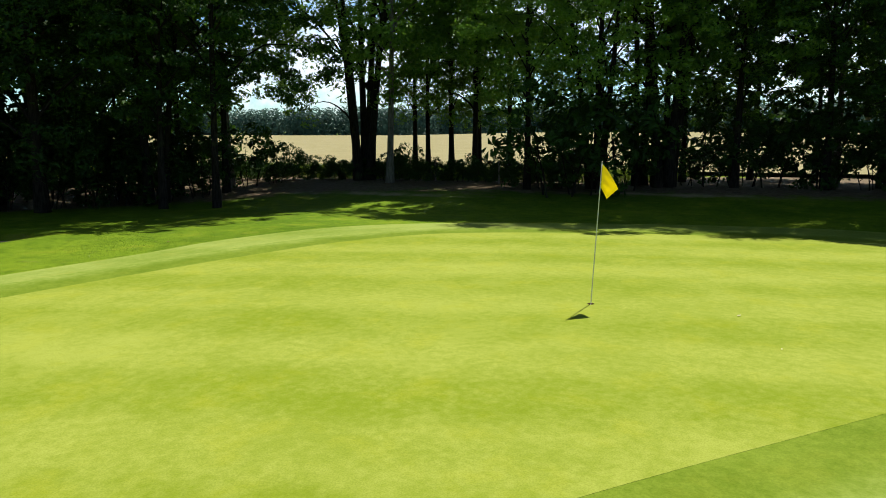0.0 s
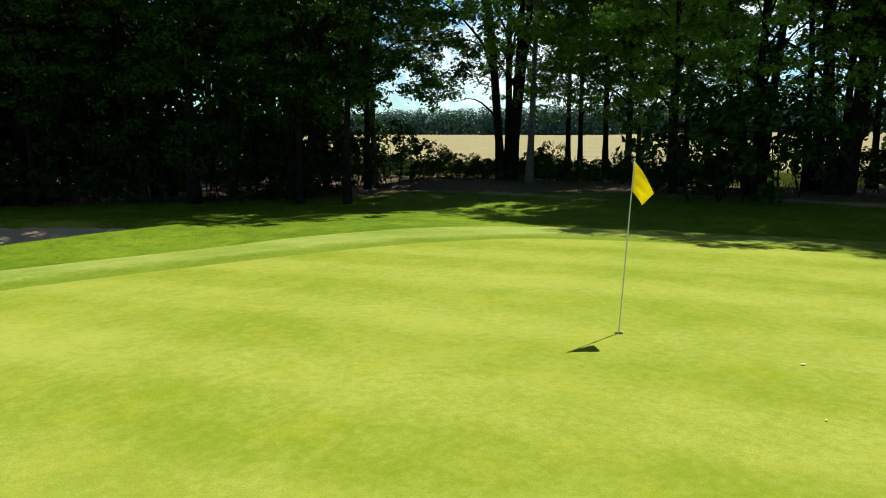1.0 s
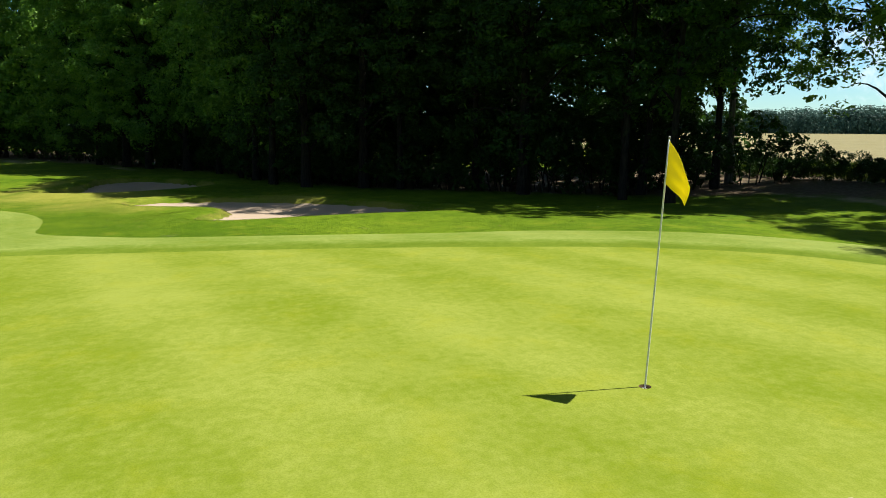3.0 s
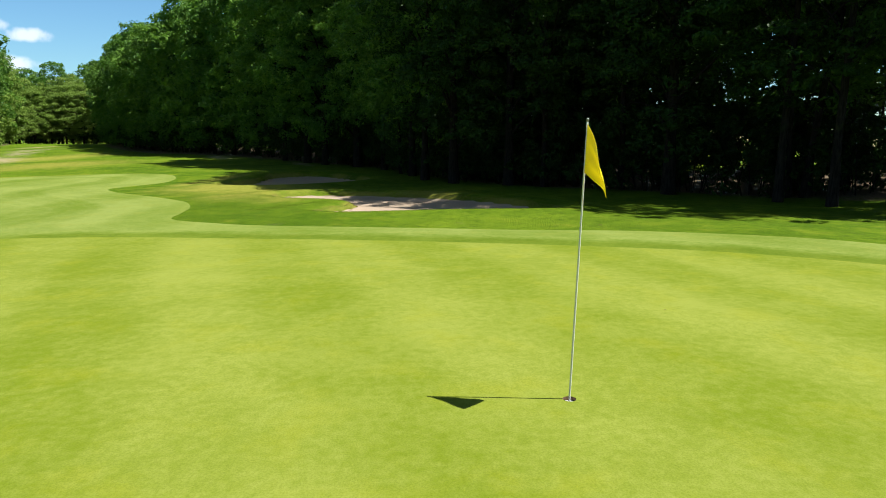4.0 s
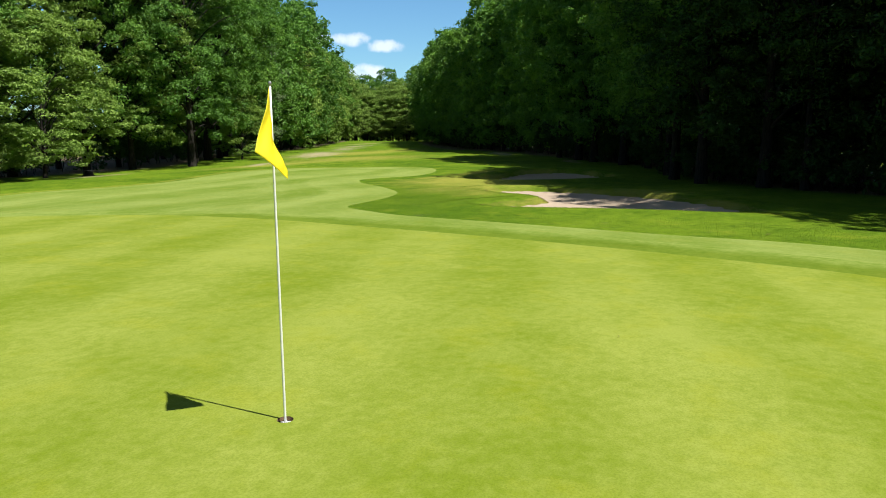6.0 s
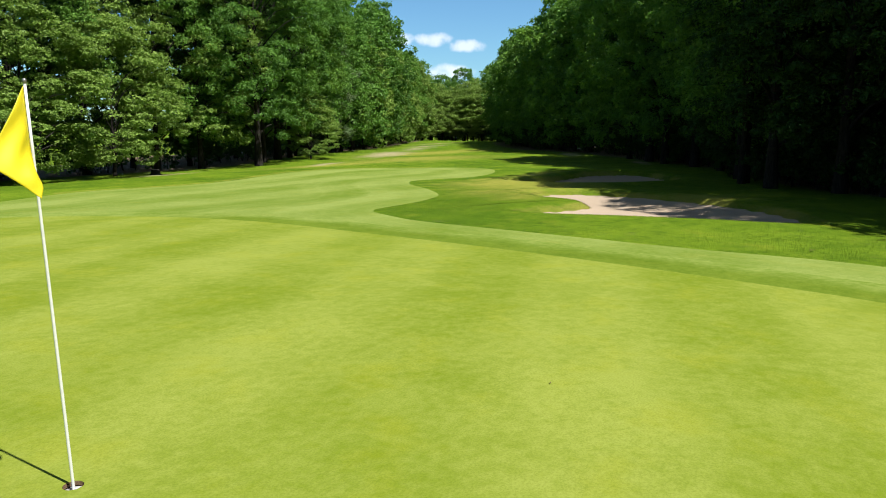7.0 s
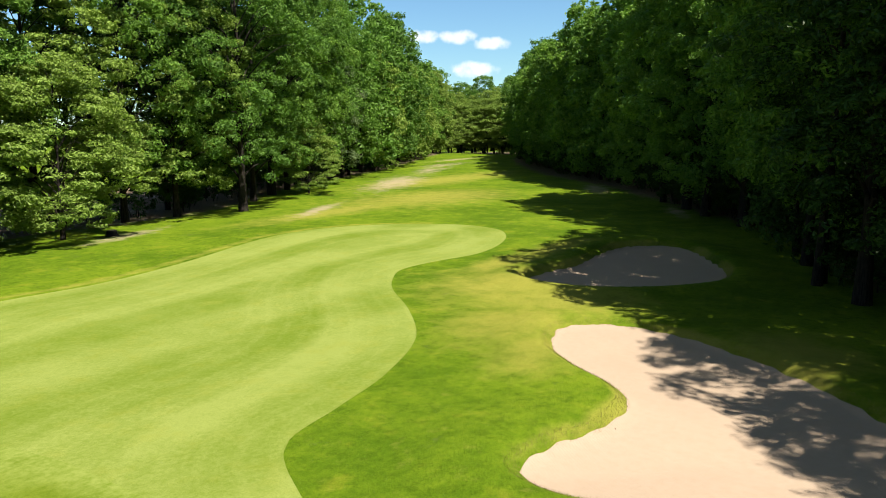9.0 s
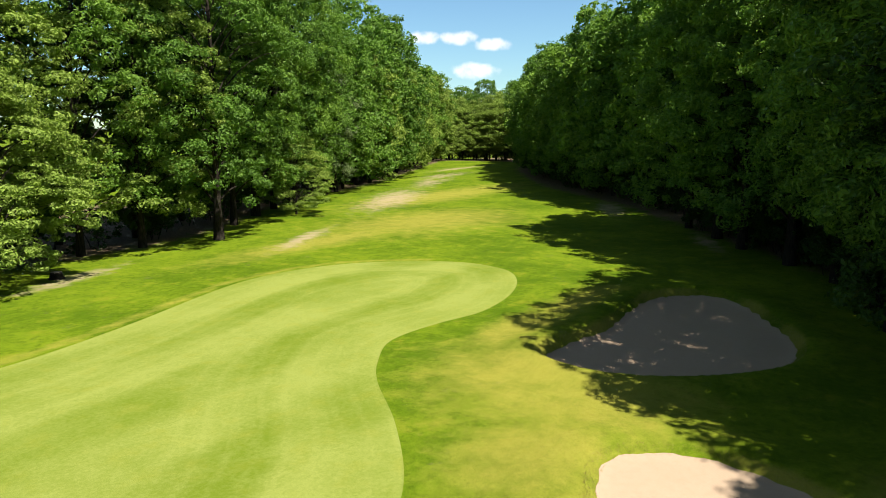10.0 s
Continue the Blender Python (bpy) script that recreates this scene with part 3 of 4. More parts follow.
    flat_ = (0.80 - 0.50 * layered) * rng.uniform(0.8, 1.2, len(k))
    off[:, 2] *= flat_[q]
    centre = cl[q] + off
    centre[:, 2] = np.maximum(centre[:, 2], 0.25 * min(1.0, height / 5) + 0.5 * min(1.0, height / 5) * rng.uniform(0, 1, n))
    normal = d * np.stack([np.ones(n), np.ones(n), 1.0 / np.maximum(flat_[q], 0.35)], 1) + np.array([0, 0, 0.2]) + rng.normal(0, 0.28, (n, 3))
    v, f = leaves(rng, centre, normal, np.full(n, size))
    raw_part("crown", v, f, mat, root)
    return root


def plant(kind, x, y, scale, turn, tall=1.0):
    m = Matrix.LocRotScale((x, y, spot(x, y) - 0.02), Euler((0, 0, turn)), (scale, scale, scale * tall))
    return copy_thing(kind, m)


# ---- kinds of trees, each built once ----
EDGE = [tree("tree", 11, 21.0, 1.5, 4.9, 33, 16, 76, 0.108, M_LEAF[0], layered=0.25, girth=0.27),
        tree("tree", 12, 19.0, 1.6, 5.0, 36, 15, 76, 0.104, M_LEAF[1], layered=0.75, girth=0.21, droop=0.5),
        tree("tree", 13, 23.0, 1.9, 5.6, 42, 15, 76, 0.112, M_LEAF[3], layered=0.15, girth=0.31, widest=0.5),
        tree("tree", 14, 17.0, 1.6, 3.7, 36, 12, 66, 0.10, M_LEAF[4], layered=0.2, girth=0.2, lump=0.5)]
for ob, words in zip(EDGE, ("tall leafy woodland tree with low spreading branches", "yellow-green leafy tree with layered sprays of foliage",
                            "dark green broad oak-like woodland tree", "grey-green slender leafy tree standing before the wood")):
    tagged(ob, words, "tree", "trees along the woodland edge")
YOUNG = tree("tree", 25, 11.0, 0.5, 4.4, 40, 11, 72, 0.098, M_LEAF[1], layered=0.85, girth=0.16, droop=0.6, widest=0.35)
tagged(YOUNG, "young yellow-green tree with branches sweeping to the ground", "tree", "trees along the woodland edge")
# the first two have leaves coloured darker, to stand for their shaded side
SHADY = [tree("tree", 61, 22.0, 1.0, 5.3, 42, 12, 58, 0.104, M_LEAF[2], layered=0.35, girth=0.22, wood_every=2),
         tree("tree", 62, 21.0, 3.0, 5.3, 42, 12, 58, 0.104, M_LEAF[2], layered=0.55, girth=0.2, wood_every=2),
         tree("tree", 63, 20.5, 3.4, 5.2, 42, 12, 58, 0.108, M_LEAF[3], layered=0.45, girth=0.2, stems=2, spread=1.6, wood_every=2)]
for ob, words in zip(SHADY, ("tall leafy tree, leaves darkened for the shade on its near side", "broad leafy tree at the shaded woodland edge", "twin-stemmed leafy tree at the edge of the wood")):
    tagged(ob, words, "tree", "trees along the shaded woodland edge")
TALL = [tree("tree", 21, 19.5, 3.2, 3.8, 36, 10, 52, 0.104, M_LEAF[0], layered=0.5, girth=0.17, wood_every=2),
        tree("tree", 22, 21.0, 2.8, 6.4, 64, 11, 44, 0.108, M_LEAF[0], stems=5, spread=3.0, layered=0.5, girth=0.22, wood_every=2),
        tree("tree", 23, 19.0, 4.4, 3.4, 30, 10, 50, 0.104, M_LEAF[0], layered=0.4, girth=0.17, bark_mat=M_PALEBARK, wood_every=2)]
for ob, words in zip(TALL, ("slender bare-trunked tree before the hay field", "clump of dark stems rising from one root", "slim tree with a pale smooth trunk")):
    tagged(ob, words, "tree", "thin row of trees before the field")
# inner trees and shrubs use the darkened leaves, so the wood's base looks shaded
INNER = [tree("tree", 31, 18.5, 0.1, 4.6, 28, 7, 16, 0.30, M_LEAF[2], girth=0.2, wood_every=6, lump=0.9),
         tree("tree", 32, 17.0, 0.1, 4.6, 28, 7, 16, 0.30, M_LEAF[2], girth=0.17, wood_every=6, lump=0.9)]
for ob in INNER:
    tagged(ob, "dense shaded tree inside the wood", "tree", "trees inside the wood")
FAR = [tree("tree", 41, 21.0, 0.2, 5.2, 40, 9, 24, 0.23, M_LEAF[3], girth=0.22, layered=0.15, wood_every=6, lump=0.8),
       tree("tree", 42, 19.5, 0.1, 5.0, 40, 9, 24, 0.23, M_LEAF[0], girth=0.2, layered=0.2, wood_every=6, lump=0.8),
       tree("tree", 43, 17.5, 0.0, 4.8, 40, 9, 24, 0.23, M_LEAF[1], girth=0.2, layered=0.3, wood_every=6, lump=0.8)]
for ob in FAR:
    tagged(ob, "full leafy tree lining the far fairway", "tree", "trees along the far fairway")
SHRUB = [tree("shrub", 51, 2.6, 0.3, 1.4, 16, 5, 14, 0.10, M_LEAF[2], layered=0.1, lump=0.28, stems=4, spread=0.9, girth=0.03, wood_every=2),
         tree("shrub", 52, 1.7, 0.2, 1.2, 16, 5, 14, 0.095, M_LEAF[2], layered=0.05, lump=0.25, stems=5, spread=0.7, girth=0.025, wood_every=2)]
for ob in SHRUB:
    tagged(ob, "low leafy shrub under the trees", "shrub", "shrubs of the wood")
# the hedge lies in tree shade; its leaf colour is darkened to match
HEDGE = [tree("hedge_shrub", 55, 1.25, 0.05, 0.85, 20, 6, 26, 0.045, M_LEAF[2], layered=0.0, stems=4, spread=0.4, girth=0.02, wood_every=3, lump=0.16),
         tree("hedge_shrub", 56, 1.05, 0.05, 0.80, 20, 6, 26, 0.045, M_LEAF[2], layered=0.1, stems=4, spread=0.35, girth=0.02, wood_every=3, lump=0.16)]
for ob in HEDGE:
    tagged(ob, "dense leafy shrub, darkened for shade, in the hedge before the field", "shrub", "hedge along the field")
used = set()


def grow(kind, x, y, scale=1.0, turn=None, tall=1.0):
    turn = rng.uniform(0, 6.28) if turn is None else turn
    if kind not in used:
        used.add(kind)
        kind.matrix_basis = Matrix.LocRotScale((x, y, spot(x, y) - 0.02), Euler((0, 0, turn)), None)
        return kind
    return plant(kind, x, y, scale, turn, tall)


def along(points, step, offset, jitter):
    """Places along a polyline, shifted to its left by offset."""
    p = np.array(points, float)
    length = np.concatenate([[0], np.linalg.norm(np.diff(p, axis=0), axis=1).cumsum()])
    out = []
    s = step * 0.5
    while s < length[-1]:
        a = np.array([np.interp(s, length, p[:, k]) for k in range(2)])
        b = np.array([np.interp(min(s + 0.5, length[-1] + 0.5), length, p[:, k]) for k in range(2)])
        c = np.array([np.interp(s - 0.5, length, p[:, k]) for k in range(2)])
        d = (b - c) / (np.linalg.norm(b - c) + 1e-9)
        out.append(a + np.array([-d[1], d[0]]) * (offset + rng.uniform(-jitter, jitter)) + d * rng.uniform(-jitter, jitter))
        s += step * rng.uniform(0.85, 1.15)
    return out


rng = np.random.default_rng(5)
LEFT = [(-14, -33), (-24, -30), (-34, -31), (-46, -32.5), (-60, -40), (-75, -48)]
LEFT_FAR = [(-78, -49), (-97, -56), (-125, -70), (-160, -86)]
RIGHT = [(-24.0, 27.5), (-26.0, 22.0), (-29.0, 18.5), (-33.5, 14.0), (-39, 10.0), (-44, 8.2), (-52, 6.2), (-60, 1.5), (-69, -5)]
RIGHT_FAR = [(-73, -6), (-82, -12.5), (-98, -27), (-127, -46), (-162, -63)]
# left wood: a strip with clear ground behind it
for x, y, kind, size in ((-15.0, -33.0, 0, 0.95), (-20.5, -31.5, 1, 1.0), (-26.6, -31.4, 0, 1.0), (-32.8, -34.0, 1, 1.04), (-38.6, -33.6, 0, 0.98), (-42.6, -33.2, 1, 1.0), (-47.2, -31.2, 2, 1.08),
                         (-53.4, -36.6, 0, 1.08), (-58.4, -39.4, 2, 1.16), (-63.6, -42.4, 0, 1.2), (-68.6, -45.6, 2, 1.14), (-73.6, -49.0, 2, 1.12), (-77.6, -48.0, 3, 1.02)):
    grow(EDGE[kind], x, y, size)
for x, y in along(LEFT, 5.0, 6.0, 1.2):
    grow(INNER[rng.integers(2)], x, y, rng.uniform(0.9, 1.1))
for x, y, size in ((-31.2, -28.6, 1.12), (-24.2, -27.0, 1.0), (-19.0, -26.0, 0.9), (-61.5, -37.5, 0.7)):
    grow(YOUNG, x, y, size)
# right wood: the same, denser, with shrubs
# leaf colour stands in for light: mostly shade-darkened near, brighter past x = -39
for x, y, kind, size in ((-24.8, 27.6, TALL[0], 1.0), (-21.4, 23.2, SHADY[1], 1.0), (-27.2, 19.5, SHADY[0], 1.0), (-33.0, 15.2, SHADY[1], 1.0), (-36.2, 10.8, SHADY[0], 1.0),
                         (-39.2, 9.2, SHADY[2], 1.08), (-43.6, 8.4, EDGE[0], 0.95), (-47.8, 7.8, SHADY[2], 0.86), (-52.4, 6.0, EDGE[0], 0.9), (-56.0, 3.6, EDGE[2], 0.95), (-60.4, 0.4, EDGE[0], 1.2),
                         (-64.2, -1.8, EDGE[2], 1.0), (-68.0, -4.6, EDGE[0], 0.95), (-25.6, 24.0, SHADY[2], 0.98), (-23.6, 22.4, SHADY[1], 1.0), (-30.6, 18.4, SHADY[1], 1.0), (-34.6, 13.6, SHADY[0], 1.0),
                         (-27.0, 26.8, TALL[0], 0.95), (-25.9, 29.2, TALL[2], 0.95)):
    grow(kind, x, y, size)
for x, y, size in ((-29.4, 29.6, 0.55), (-32.0, 27.5, 0.7), (-33.5, 22.0, 0.9)):
    grow(INNER[1], x, y, size)
for x, y, size in ((-26.8, 28.4, 1.7), (-28.2, 26.6, 1.6), (-25.0, 29.6, 1.2), (-24.2, 30.6, 0.8), (-29.6, 24.8, 1.7), (-28.6, 22.4, 1.5)):
    grow(SHRUB[0], x, y, size)
for x, y in along(RIGHT, 3.8, -3.4, 0.6):
    if x < -50:
        grow(INNER[1], x, y, rng.uniform(1.0, 1.12))
for x, y in along(RIGHT, 2.4, -0.9, 0.4):
    grow(SHRUB[rng.integers(2)], x, y, rng.uniform(0.8, 1.25))
for off in (-5.0, -10.0, -15.0):
    for x, y in along(RIGHT, 4.6, off, 1.3):
        if x < -38 or (off == -5.0 and x < -31):
            grow(INNER[rng.integers(2)], x, y, rng.uniform(0.9, 1.1))
# shrubs added behind the left front row to blacken the shade under it
for x, y in along(LEFT, 3.4, 4.0, 1.0):
    grow(SHRUB[rng.integers(2)], x, y, rng.uniform(1.0, 1.5))
for off in (-2.5, -7.0):
    for x, y in along(RIGHT, 3.4, off, 1.0):
        grow(SHRUB[rng.integers(2)], x, y, rng.uniform(0.9, 1.5))
# both sides of the far fairway, and the wood that closes it
for k, (x, y) in enumerate(along(LEFT_FAR, 4.8, 0, 0.9)):
    if x > -112:
        grow(FAR[(0, 1, 0, 2)[k % 4]], x, y, rng.uniform(1.12, 1.25))
    else:
        grow(FAR[(2, 2, 1)[k % 3]], x, y, rng.uniform(0.98, 1.1))
for k, (x, y) in enumerate(along(RIGHT_FAR, 4.6, -2.6, 0.9)):
    grow(FAR[(0, 1, 0, 0, 1)[k % 5]], x, y, rng.uniform(0.92, 1.15) if x > -105 else rng.uniform(0.88, 1.02))
for off in (6.0, 12.0):
    for x, y in along(LEFT_FAR, 6.0, off, 1.5) + along(RIGHT_FAR, 6.0, -off, 1.5):
        grow(INNER[rng.integers(2)], x, y, rng.uniform(0.95, 1.15))
for x, y in along([(-166, -50), (-175, -66), (-178, -84), (-172, -106)], 3.2, 0, 0.8):
    grow(FAR[(1, 2, 2)[rng.integers(3)]], x, y, rng.uniform(0.82, 0.96))
for x, y in along([(-172, -44), (-184, -68), (-186, -90), (-180, -112)], 4.0, 0, 1.0):
    grow(FAR[rng.integers(0, 3)], x, y, rng.uniform(0.95, 1.1))
for x, y in along([(-165, -54), (-172, -70), (-174, -86), (-168, -102)], 2.0, 0, 0.5):
    grow(SHRUB[0], x, y, rng.uniform(1.4, 2.2))
for x, y in along([(-156, -84), (-166, -81), (-172, -72)], 3.6, 0, 0.8):
    grow(YOUNG, x, y, rng.uniform(1.15, 1.4))
for x, y in along(LEFT_FAR, 3.2, 2.5, 1.0) + along(RIGHT_FAR, 3.2, -2.5, 1.0) + along(RIGHT[4:], 2.4, -4.5, 1.0):
    grow(SHRUB[rng.integers(2)], x, y, rng.uniform(1.4, 2.2))
# thin row before the field
for x, y, kind, size in ((-17.7, 31.3, 2, 1.0), (-20.2, 33.0, 1, 1.0), (-20.5, 39.5, 0, 1.0), (-19.2, 38.6, 0, 0.95), (-17.9, 39.1, 0, 1.05), (-17.3, 42.0, 0, 0.9), (-15.0, 41.0, 0, 1.05),
                         (-10.2, 30.2, 0, 0.82), (-12.5, 37.0, 0, 1.0), (-15.6, 37.2, 0, 1.05), (-7.4, 31.2, 1, 0.74), (-4.8, 32.4, 1, 0.9)):
    grow(TALL[kind], x, y, size)
# wood behind the green, on the sunny side
BEHIND = [(-7.0, 33.4), (-1, 33.2), (4, 32.4), (10, 33.6), (18, 32), (27, 30)]
for k, (x, y) in enumerate(along(BEHIND, 3.0, 0, 0.8)):
    if x < 9:
        grow((SHADY[2], TALL[0], SHADY[1], SHADY[0])[k % 4], x, y, rng.uniform(0.9, 1.0))
    elif k % 2:
        grow(INNER[rng.integers(2)], x, y, rng.uniform(0.9, 1.1))
for k, (x, y) in enumerate(along([(-6, 37.5), (0, 38), (10, 38)], 3.0, 0, 1.2)):
    grow((TALL[0], SHADY[1], TALL[2], SHADY[2])[k % 4], x, y, rng.uniform(0.85, 1.0))
for x, y in along([(-4, 43), (10, 43)], 4.0, 0, 1.0):
    grow(INNER[rng.integers(2)], x, y, rng.uniform(0.6, 0.9))
for x, y, size in ((-8.3, 28.4, 1.7), (-7.4, 29.0, 1.4), (-6.2, 30.2, 1.6), (-9.2, 30.4, 1.2)):
    grow(SHRUB[0], x, y, size)
for x, y in along([(9, 38), (28, 36)], 4.8, 0, 1.2):
    grow(INNER[rng.integers(2)], x, y, rng.uniform(0.9, 1.1))
for x, y in along([(-9, 33), (4, 33.5), (12, 34)], 1.5, 1.0, 0.9):
    grow(SHRUB[rng.integers(2)], x, y, rng.uniform(0.8, 1.5))
# hedge of shrubs at the edge of the field
for x, y in along([(-36, 31.5), (-30, 32.3), (-24, 33.0), (-14, 33.4), (-9, 33)], 0.85, 0, 0.3):
    grow(HEDGE[rng.integers(2)], x, y, rng.uniform(0.85, 1.1), tall=rng.uniform(0.85, 1.2))
# trees that close the clearing on the other sides
for x, y in along([(-8, -35), (10, -38), (28, -36), (33, -10), (33, 12), (30, 28)], 7.0, 0, 1.0):
    grow(INNER[rng.integers(2)], x, y, rng.uniform(0.9, 1.1))

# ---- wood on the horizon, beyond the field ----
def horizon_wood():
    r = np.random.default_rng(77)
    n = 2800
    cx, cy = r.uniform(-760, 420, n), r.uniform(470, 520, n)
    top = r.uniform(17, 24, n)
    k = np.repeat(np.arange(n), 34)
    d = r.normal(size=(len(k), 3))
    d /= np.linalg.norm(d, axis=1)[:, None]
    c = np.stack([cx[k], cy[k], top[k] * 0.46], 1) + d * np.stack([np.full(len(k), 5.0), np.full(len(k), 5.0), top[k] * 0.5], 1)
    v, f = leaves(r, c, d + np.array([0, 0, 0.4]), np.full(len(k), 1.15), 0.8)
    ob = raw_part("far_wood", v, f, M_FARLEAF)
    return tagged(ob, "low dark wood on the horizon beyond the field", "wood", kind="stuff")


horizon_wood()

# ---- flagstick and hole ----
def flagstick():
    root = new("flagstick")
    root.location = HOLE + Vector((0, 0, 0.0))
    up = Vector((0.092, 0.057, 2.2187)).normalized()
    root.rotation_mode = "QUATERNION"
    root.rotation_quaternion = Vector((0, 0, 1)).rotation_difference(up)
    H = 2.155
    v, f = tube([(0, 0, z) for z in (-0.10, -0.02, 0.6, 1.2, 1.8, H)], [0.0085, 0.0085, 0.0085, 0.0080, 0.0072, 0.0068], 12)
    raw_part("pole", v, f, M_POLE, root, "white painted pole", True)
    v, f = tube([(0, 0, z) for z in (-0.102, -0.09, -0.05, -0.045)], [0.006, 0.014, 0.014, 0.009], 12)
    raw_part("ferrule", v, f, M_STEEL, root, "dull metal ferrule", True)
    v, f = tube([(0, 0, H), (0, 0, H + 0.004), (0, 0, H + 0.02), (0, 0, H + 0.026)], [0.007, 0.010, 0.010, 0.004], 12)
    raw_part("knob", v, f, M_STEEL, root, "dark metal end knob", True)
    # cloth: 0.36 m hoist; the upper fly corner hangs out and down, the lower one falls back towards the pole
    nu, nv = 40, 30
    verts = []
    hoist, upper, lower = np.array([0.0, 0.0, -0.36]), np.array([0.25, 0.062, -0.36]), np.array([0.06, 0.175, -0.53])
    for i in range(nu + 1):
        u = i / nu
        for j in range(nv + 1):
            w = j / nv
            p = (1 - u) * w * hoist + u * ((1 - w) * upper + w * lower)
            bulge = math.sin(math.pi * u)
            p = p + bulge * np.array([0.0, 0.014, 0.02]) * (1 - 0.6 * w)
            fold = 0.014 * math.sin(7.5 * u + 3.2 * w) * u * (0.4 + w) + 0.006 * math.sin(15 * w + 4 * u) * bulge
            p = p + np.array([-0.35, 0.93, 0.0]) * fold + np.array([0.0095, 0.0, -0.012])
            verts.append((p[0], p[1], H + p[2]))
    faces = [(i * (nv + 1) + j, (i + 1) * (nv + 1) + j, (i + 1) * (nv + 1) + j + 1, i * (nv + 1) + j + 1) for i in range(nu) for j in range(nv)]
    ob = raw_part("flag", verts, faces, M_FLAG, root, "bright yellow nylon flag hanging in folds", True)
    ob.modifiers.new("cloth", "SOLIDIFY").thickness = 0.0015
    return tagged(root, "golf flagstick with a limp yellow flag standing in the hole", "flagstick")


flagstick()


def hole_cup():
    root = new("hole_cup")
    root.location = HOLE
    z0 = 0.006
    v, f = tube([(0, 0, z0 + 0.001), (0, 0, z0 - 0.026)], [0.0542, 0.0540], 28, False)
    raw_part("soil_rim", v, f, M_EARTH, root, "dark cut soil at the rim", True)
    v, f = tube([(0, 0, z) for z in (-0.024, -0.024, -0.125, -0.125)], [0.0535, 0.0525, 0.0525, 0.001], 28)
    raw_part("liner", v, f, M_CUP, root, "white plastic cup liner", True)
    return tagged(root, "golf hole with a white cup liner cut in the turf", "hole")


hole_cup()

# ---- long grass of the rough ----
def blades(name, count, box, height, keep, seed, words, thick=0.003, mat=M_BLADE):
    r = np.random.default_rng(seed)
    x, y = r.uniform(box[0], box[1], count), r.uniform(box[2], box[3], count)
    ok = keep(x, y)
    x, y = x[ok], y[ok]
    z = ground_z(x, y)
    n = len(x)
    a, h = r.uniform(0, 6.283, n), height * r.uniform(0.5, 1.3, n)
    w = thick * (0.6 + 0.8 * r.uniform(0, 1, n))
    tilt = r.normal(0, 0.5, (n, 2)) * h[:, None]
    p = np.stack([x, y, z], 1)
    s = np.stack([np.cos(a) * w, np.sin(a) * w, np.zeros(n)], 1)
    v = np.stack([p - s, p + s, p + np.stack([tilt[:, 0], tilt[:, 1], h], 1)], 1).reshape(-1, 3)
    f = np.arange(n)[:, None] * 3 + np.arange(3)[None, :]
    return tagged(raw_part(name, v, f, mat), words, "grass", kind="stuff")


def in_rough(x, y):
    s = np.minimum(signed(APRON_LINE, x, y), np.minimum(signed(BUNKER_LINES[0], x, y), signed(BUNKER_LINES[1], x, y)) + 0.05)
    fade = np.maximum(np.abs(x + 21) / 10.5, np.abs(y - 7) / 11.5) + np.random.default_rng(9).uniform(-0.4, 0.4, len(x))
    return (s > 0.0) & (fade < 0.75)


blades("rough_grass", 240000, (-31, -12.5, -3.5, 17.5), 0.022, in_rough, 3, "short rough grass blades round the bunkers")


def on_lip(x, y):
    s = np.minimum(signed(BUNKER_LINES[0], x, y), signed(BUNKER_LINES[1], x, y))
    return (s > -0.07) & (s < 0.26)


blades("lip_grass", 420000, (-48, -17, -2.5, 14.5), 0.05, on_lip, 6, "longer dry grass on the lips of the bunkers", 0.003, M_DRYBLADE)

# ---- tall grass and weeds along the field ----
blades("tall_grass", 26000, (-40, -5, 33.5, 47), 0.55, lambda x, y: y > 34.5 + 0.9 * np.sin(x * 0.9), 4, "tall uncut grass along the edge of the hay field", 0.011)


# ---- fence posts in the hedge ----
def fence_post():
    root = new("fence_post")
    v, f = tube([(0, 0, -0.2), (0.01, 0, 0.5), (0.015, 0.01, 1.02), (0.015, 0.01, 1.05)], [0.05, 0.048, 0.046, 0.03], 8)
    raw_part("post", v, f, M_WOODPOST, root)
    v, f = tube([(0.062, 0, 0.82), (0.068, 0, 0.84), (0.062, 0, 0.86)], [0.004, 0.004, 0.004], 5)
    raw_part("staple", v, f, M_STEEL, root)
    return tagged(root, "grey weathered wooden fence post at the field edge", "fence post", "fence posts along the field")


post = fence_post()
for k, (x, y) in enumerate(((-30.1, 35.0), (-24.0, 35.2), (-16.2, 33.4), (-12.3, 32.3), (-36.0, 35.4))):
    m = pose(x, y, spot(x, y), 0, 2.0 * math.sin(7 * x), 40 * k)
    if k == 0:
        post.matrix_basis = m
    else:
        copy_thing(post, m)


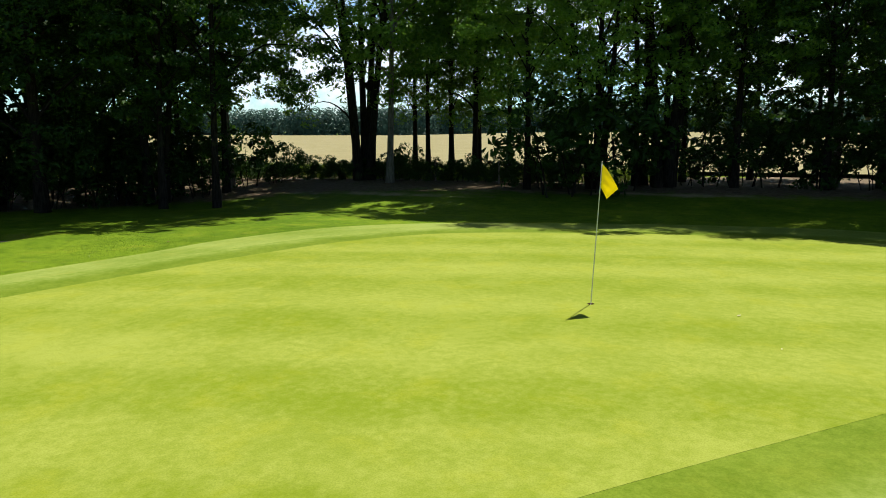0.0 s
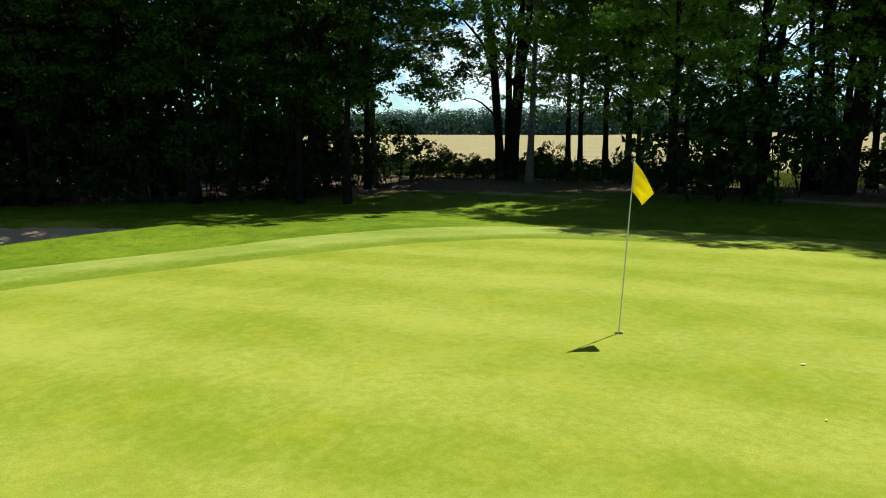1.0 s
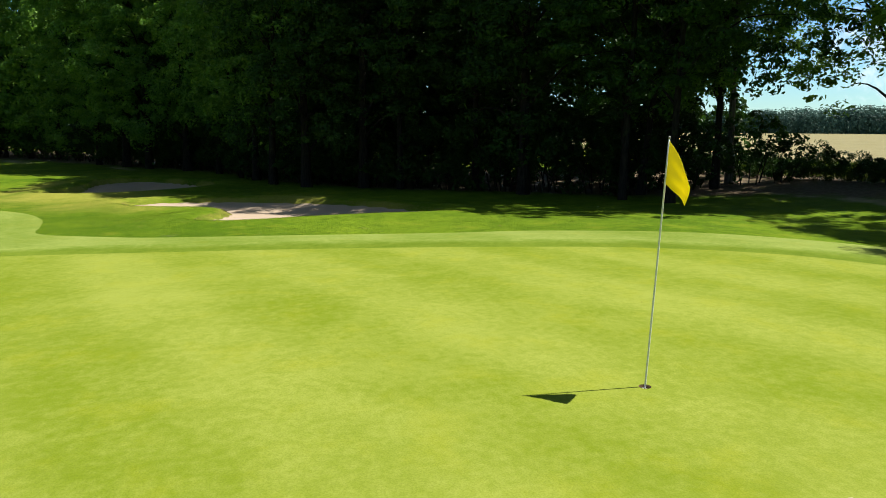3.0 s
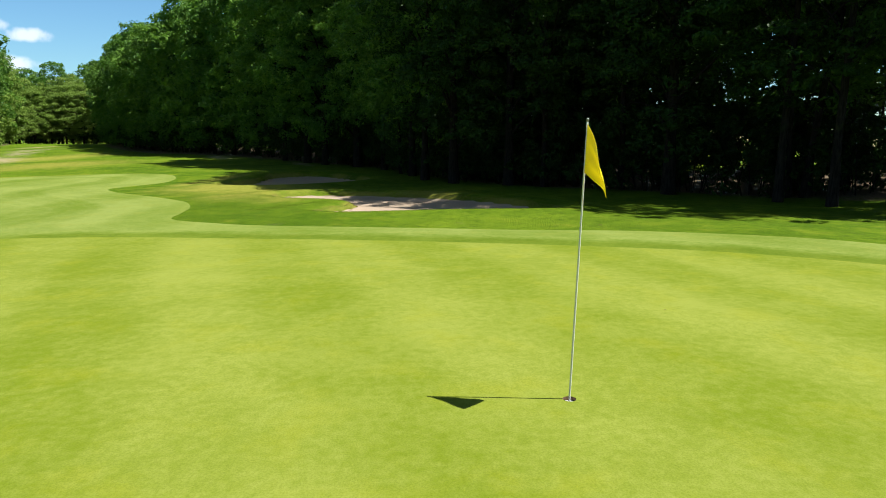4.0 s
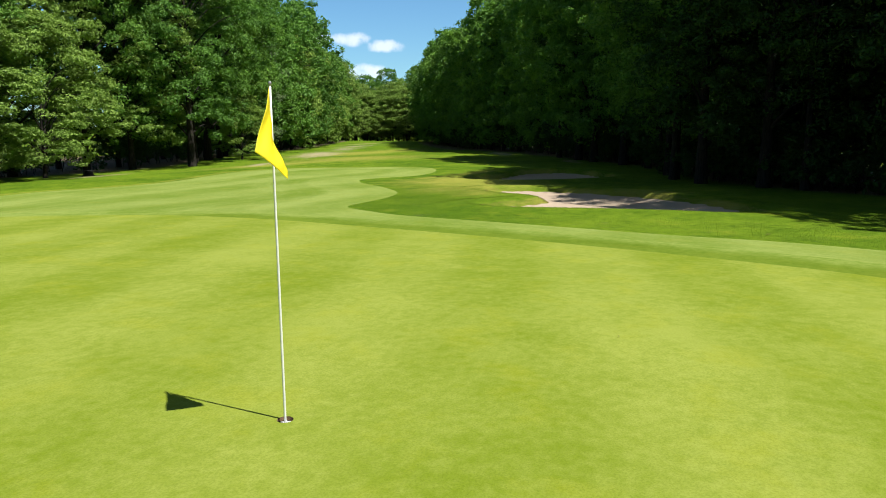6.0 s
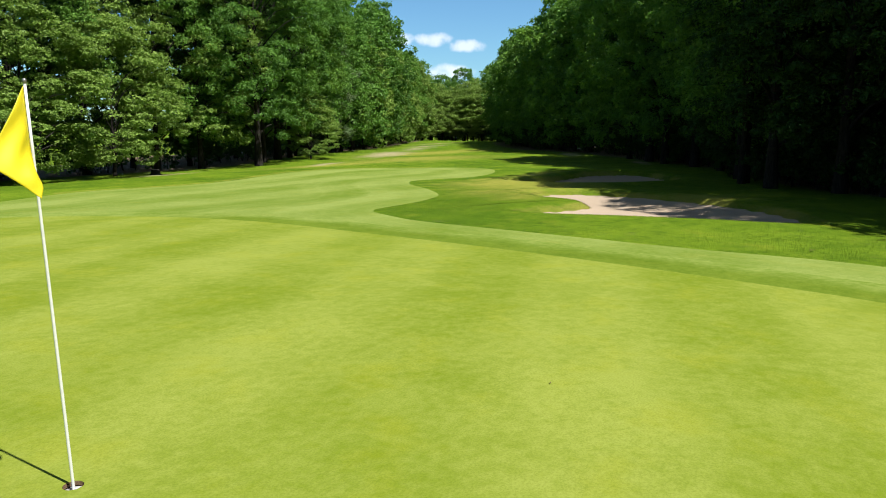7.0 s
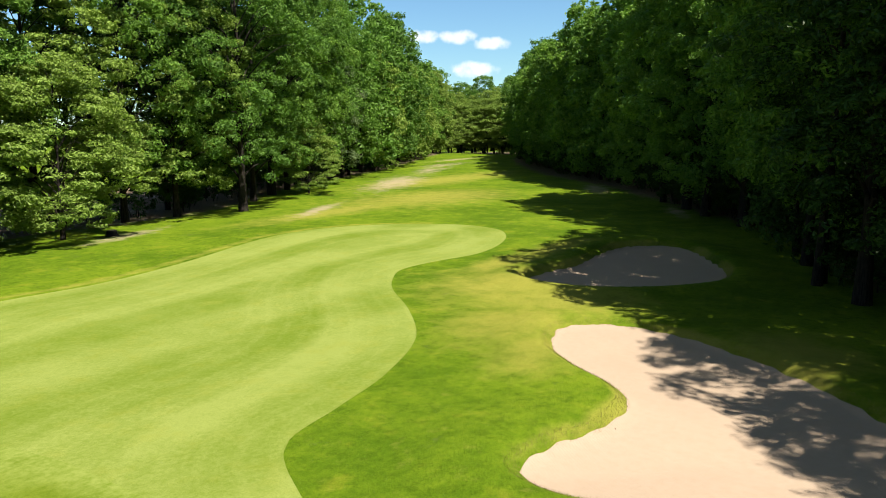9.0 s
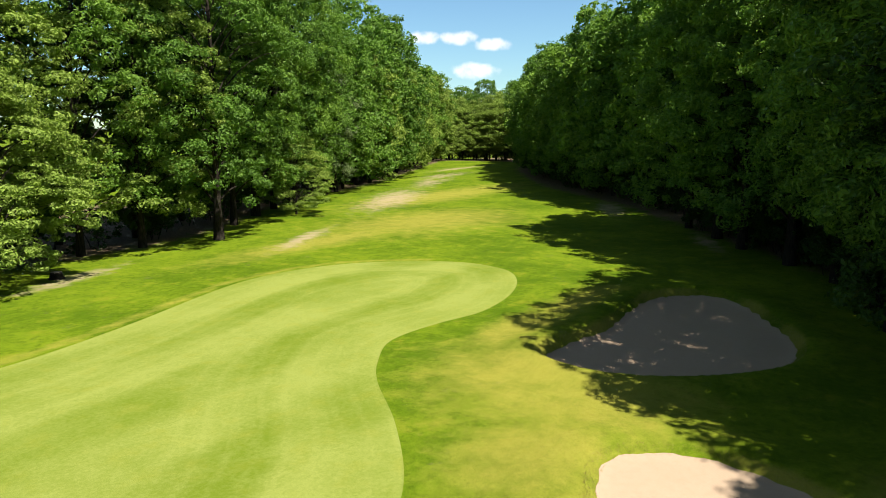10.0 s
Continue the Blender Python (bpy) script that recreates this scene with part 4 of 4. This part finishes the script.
# ---- small things lying about ----
def fallen_leaf(x, y, size, turn, lift, mat, words):
    root_z = spot(x, y) + lift
    v = [(-1, 0, 0.02), (-0.4, 0.42, 0.16), (0.4, 0.36, 0.12), (1, 0.05, 0.22), (0.4, -0.36, 0.13), (-0.4, -0.42, 0.10), (0, 0, 0.0)]
    f = [(0, 5, 6), (0, 6, 1), (1, 6, 2), (2, 6, 3), (3, 6, 4), (4, 6, 5)]
    ob = raw_part("fallen_leaf", np.array(v) * size, f, mat)
    ob.modifiers.new("thickness", "SOLIDIFY").thickness = 0.001
    ob.matrix_basis = pose(x, y, root_z, 0, 0, turn)
    return tagged(ob, words, "leaf", "fallen leaves")


M_DRYLEAF = plain("dry_pale_leaf", (0.55, 0.50, 0.38), 0.8, 0.2, vary=0.3)
M_BROWNLEAF = plain("brown_leaf", (0.10, 0.06, 0.03), 0.8, 0.2, vary=0.3)
fallen_leaf(-0.47, 10.9, 0.034, 30, 0.019, M_DRYLEAF, "pale dry curled leaf lying on the putting green")
fallen_leaf(0.1, 9.4, 0.018, 80, 0.019, M_DRYLEAF, "pale dry curled leaf lying on the putting green")
fallen_leaf(-5.4, 12.4, 0.016, 10, 0.019, M_BROWNLEAF, "small brown leaf lying on the putting green")
fallen_leaf(-14.34, 13.7, 0.06, 120, 0.02, M_BROWNLEAF, "small brown leaf lying in the short rough grass")
fallen_leaf(-21.1, 7.15, 0.07, 50, 0.012, M_BROWNLEAF, "small brown leaf lying on the bunker sand")


def tree_stump(x, y, turn):
    root = new("tree_stump")
    v, f = tube([(0, 0, -0.1), (0, 0, 0.03), (0.01, 0, 0.14), (0.02, 0.01, 0.34), (0.02, 0.01, 0.36)], [0.46, 0.40, 0.31, 0.28, 0.25], 14)
    raw_part("bark_side", v, f, M_BARK, root, smooth=True)
    v, f = tube([(0.02, 0.01, 0.355), (0.02, 0.01, 0.368)], [0.252, 0.25], 14)
    raw_part("sawn_top", v, f, M_WOODPOST, root, "grey sawn top")
    root.matrix_basis = pose(x, y, spot(x, y), 0, 0, turn)
    return tagged(root, "dark low tree stump at the edge of the wood", "tree stump")


tree_stump(-33.6, -27.6, 20)
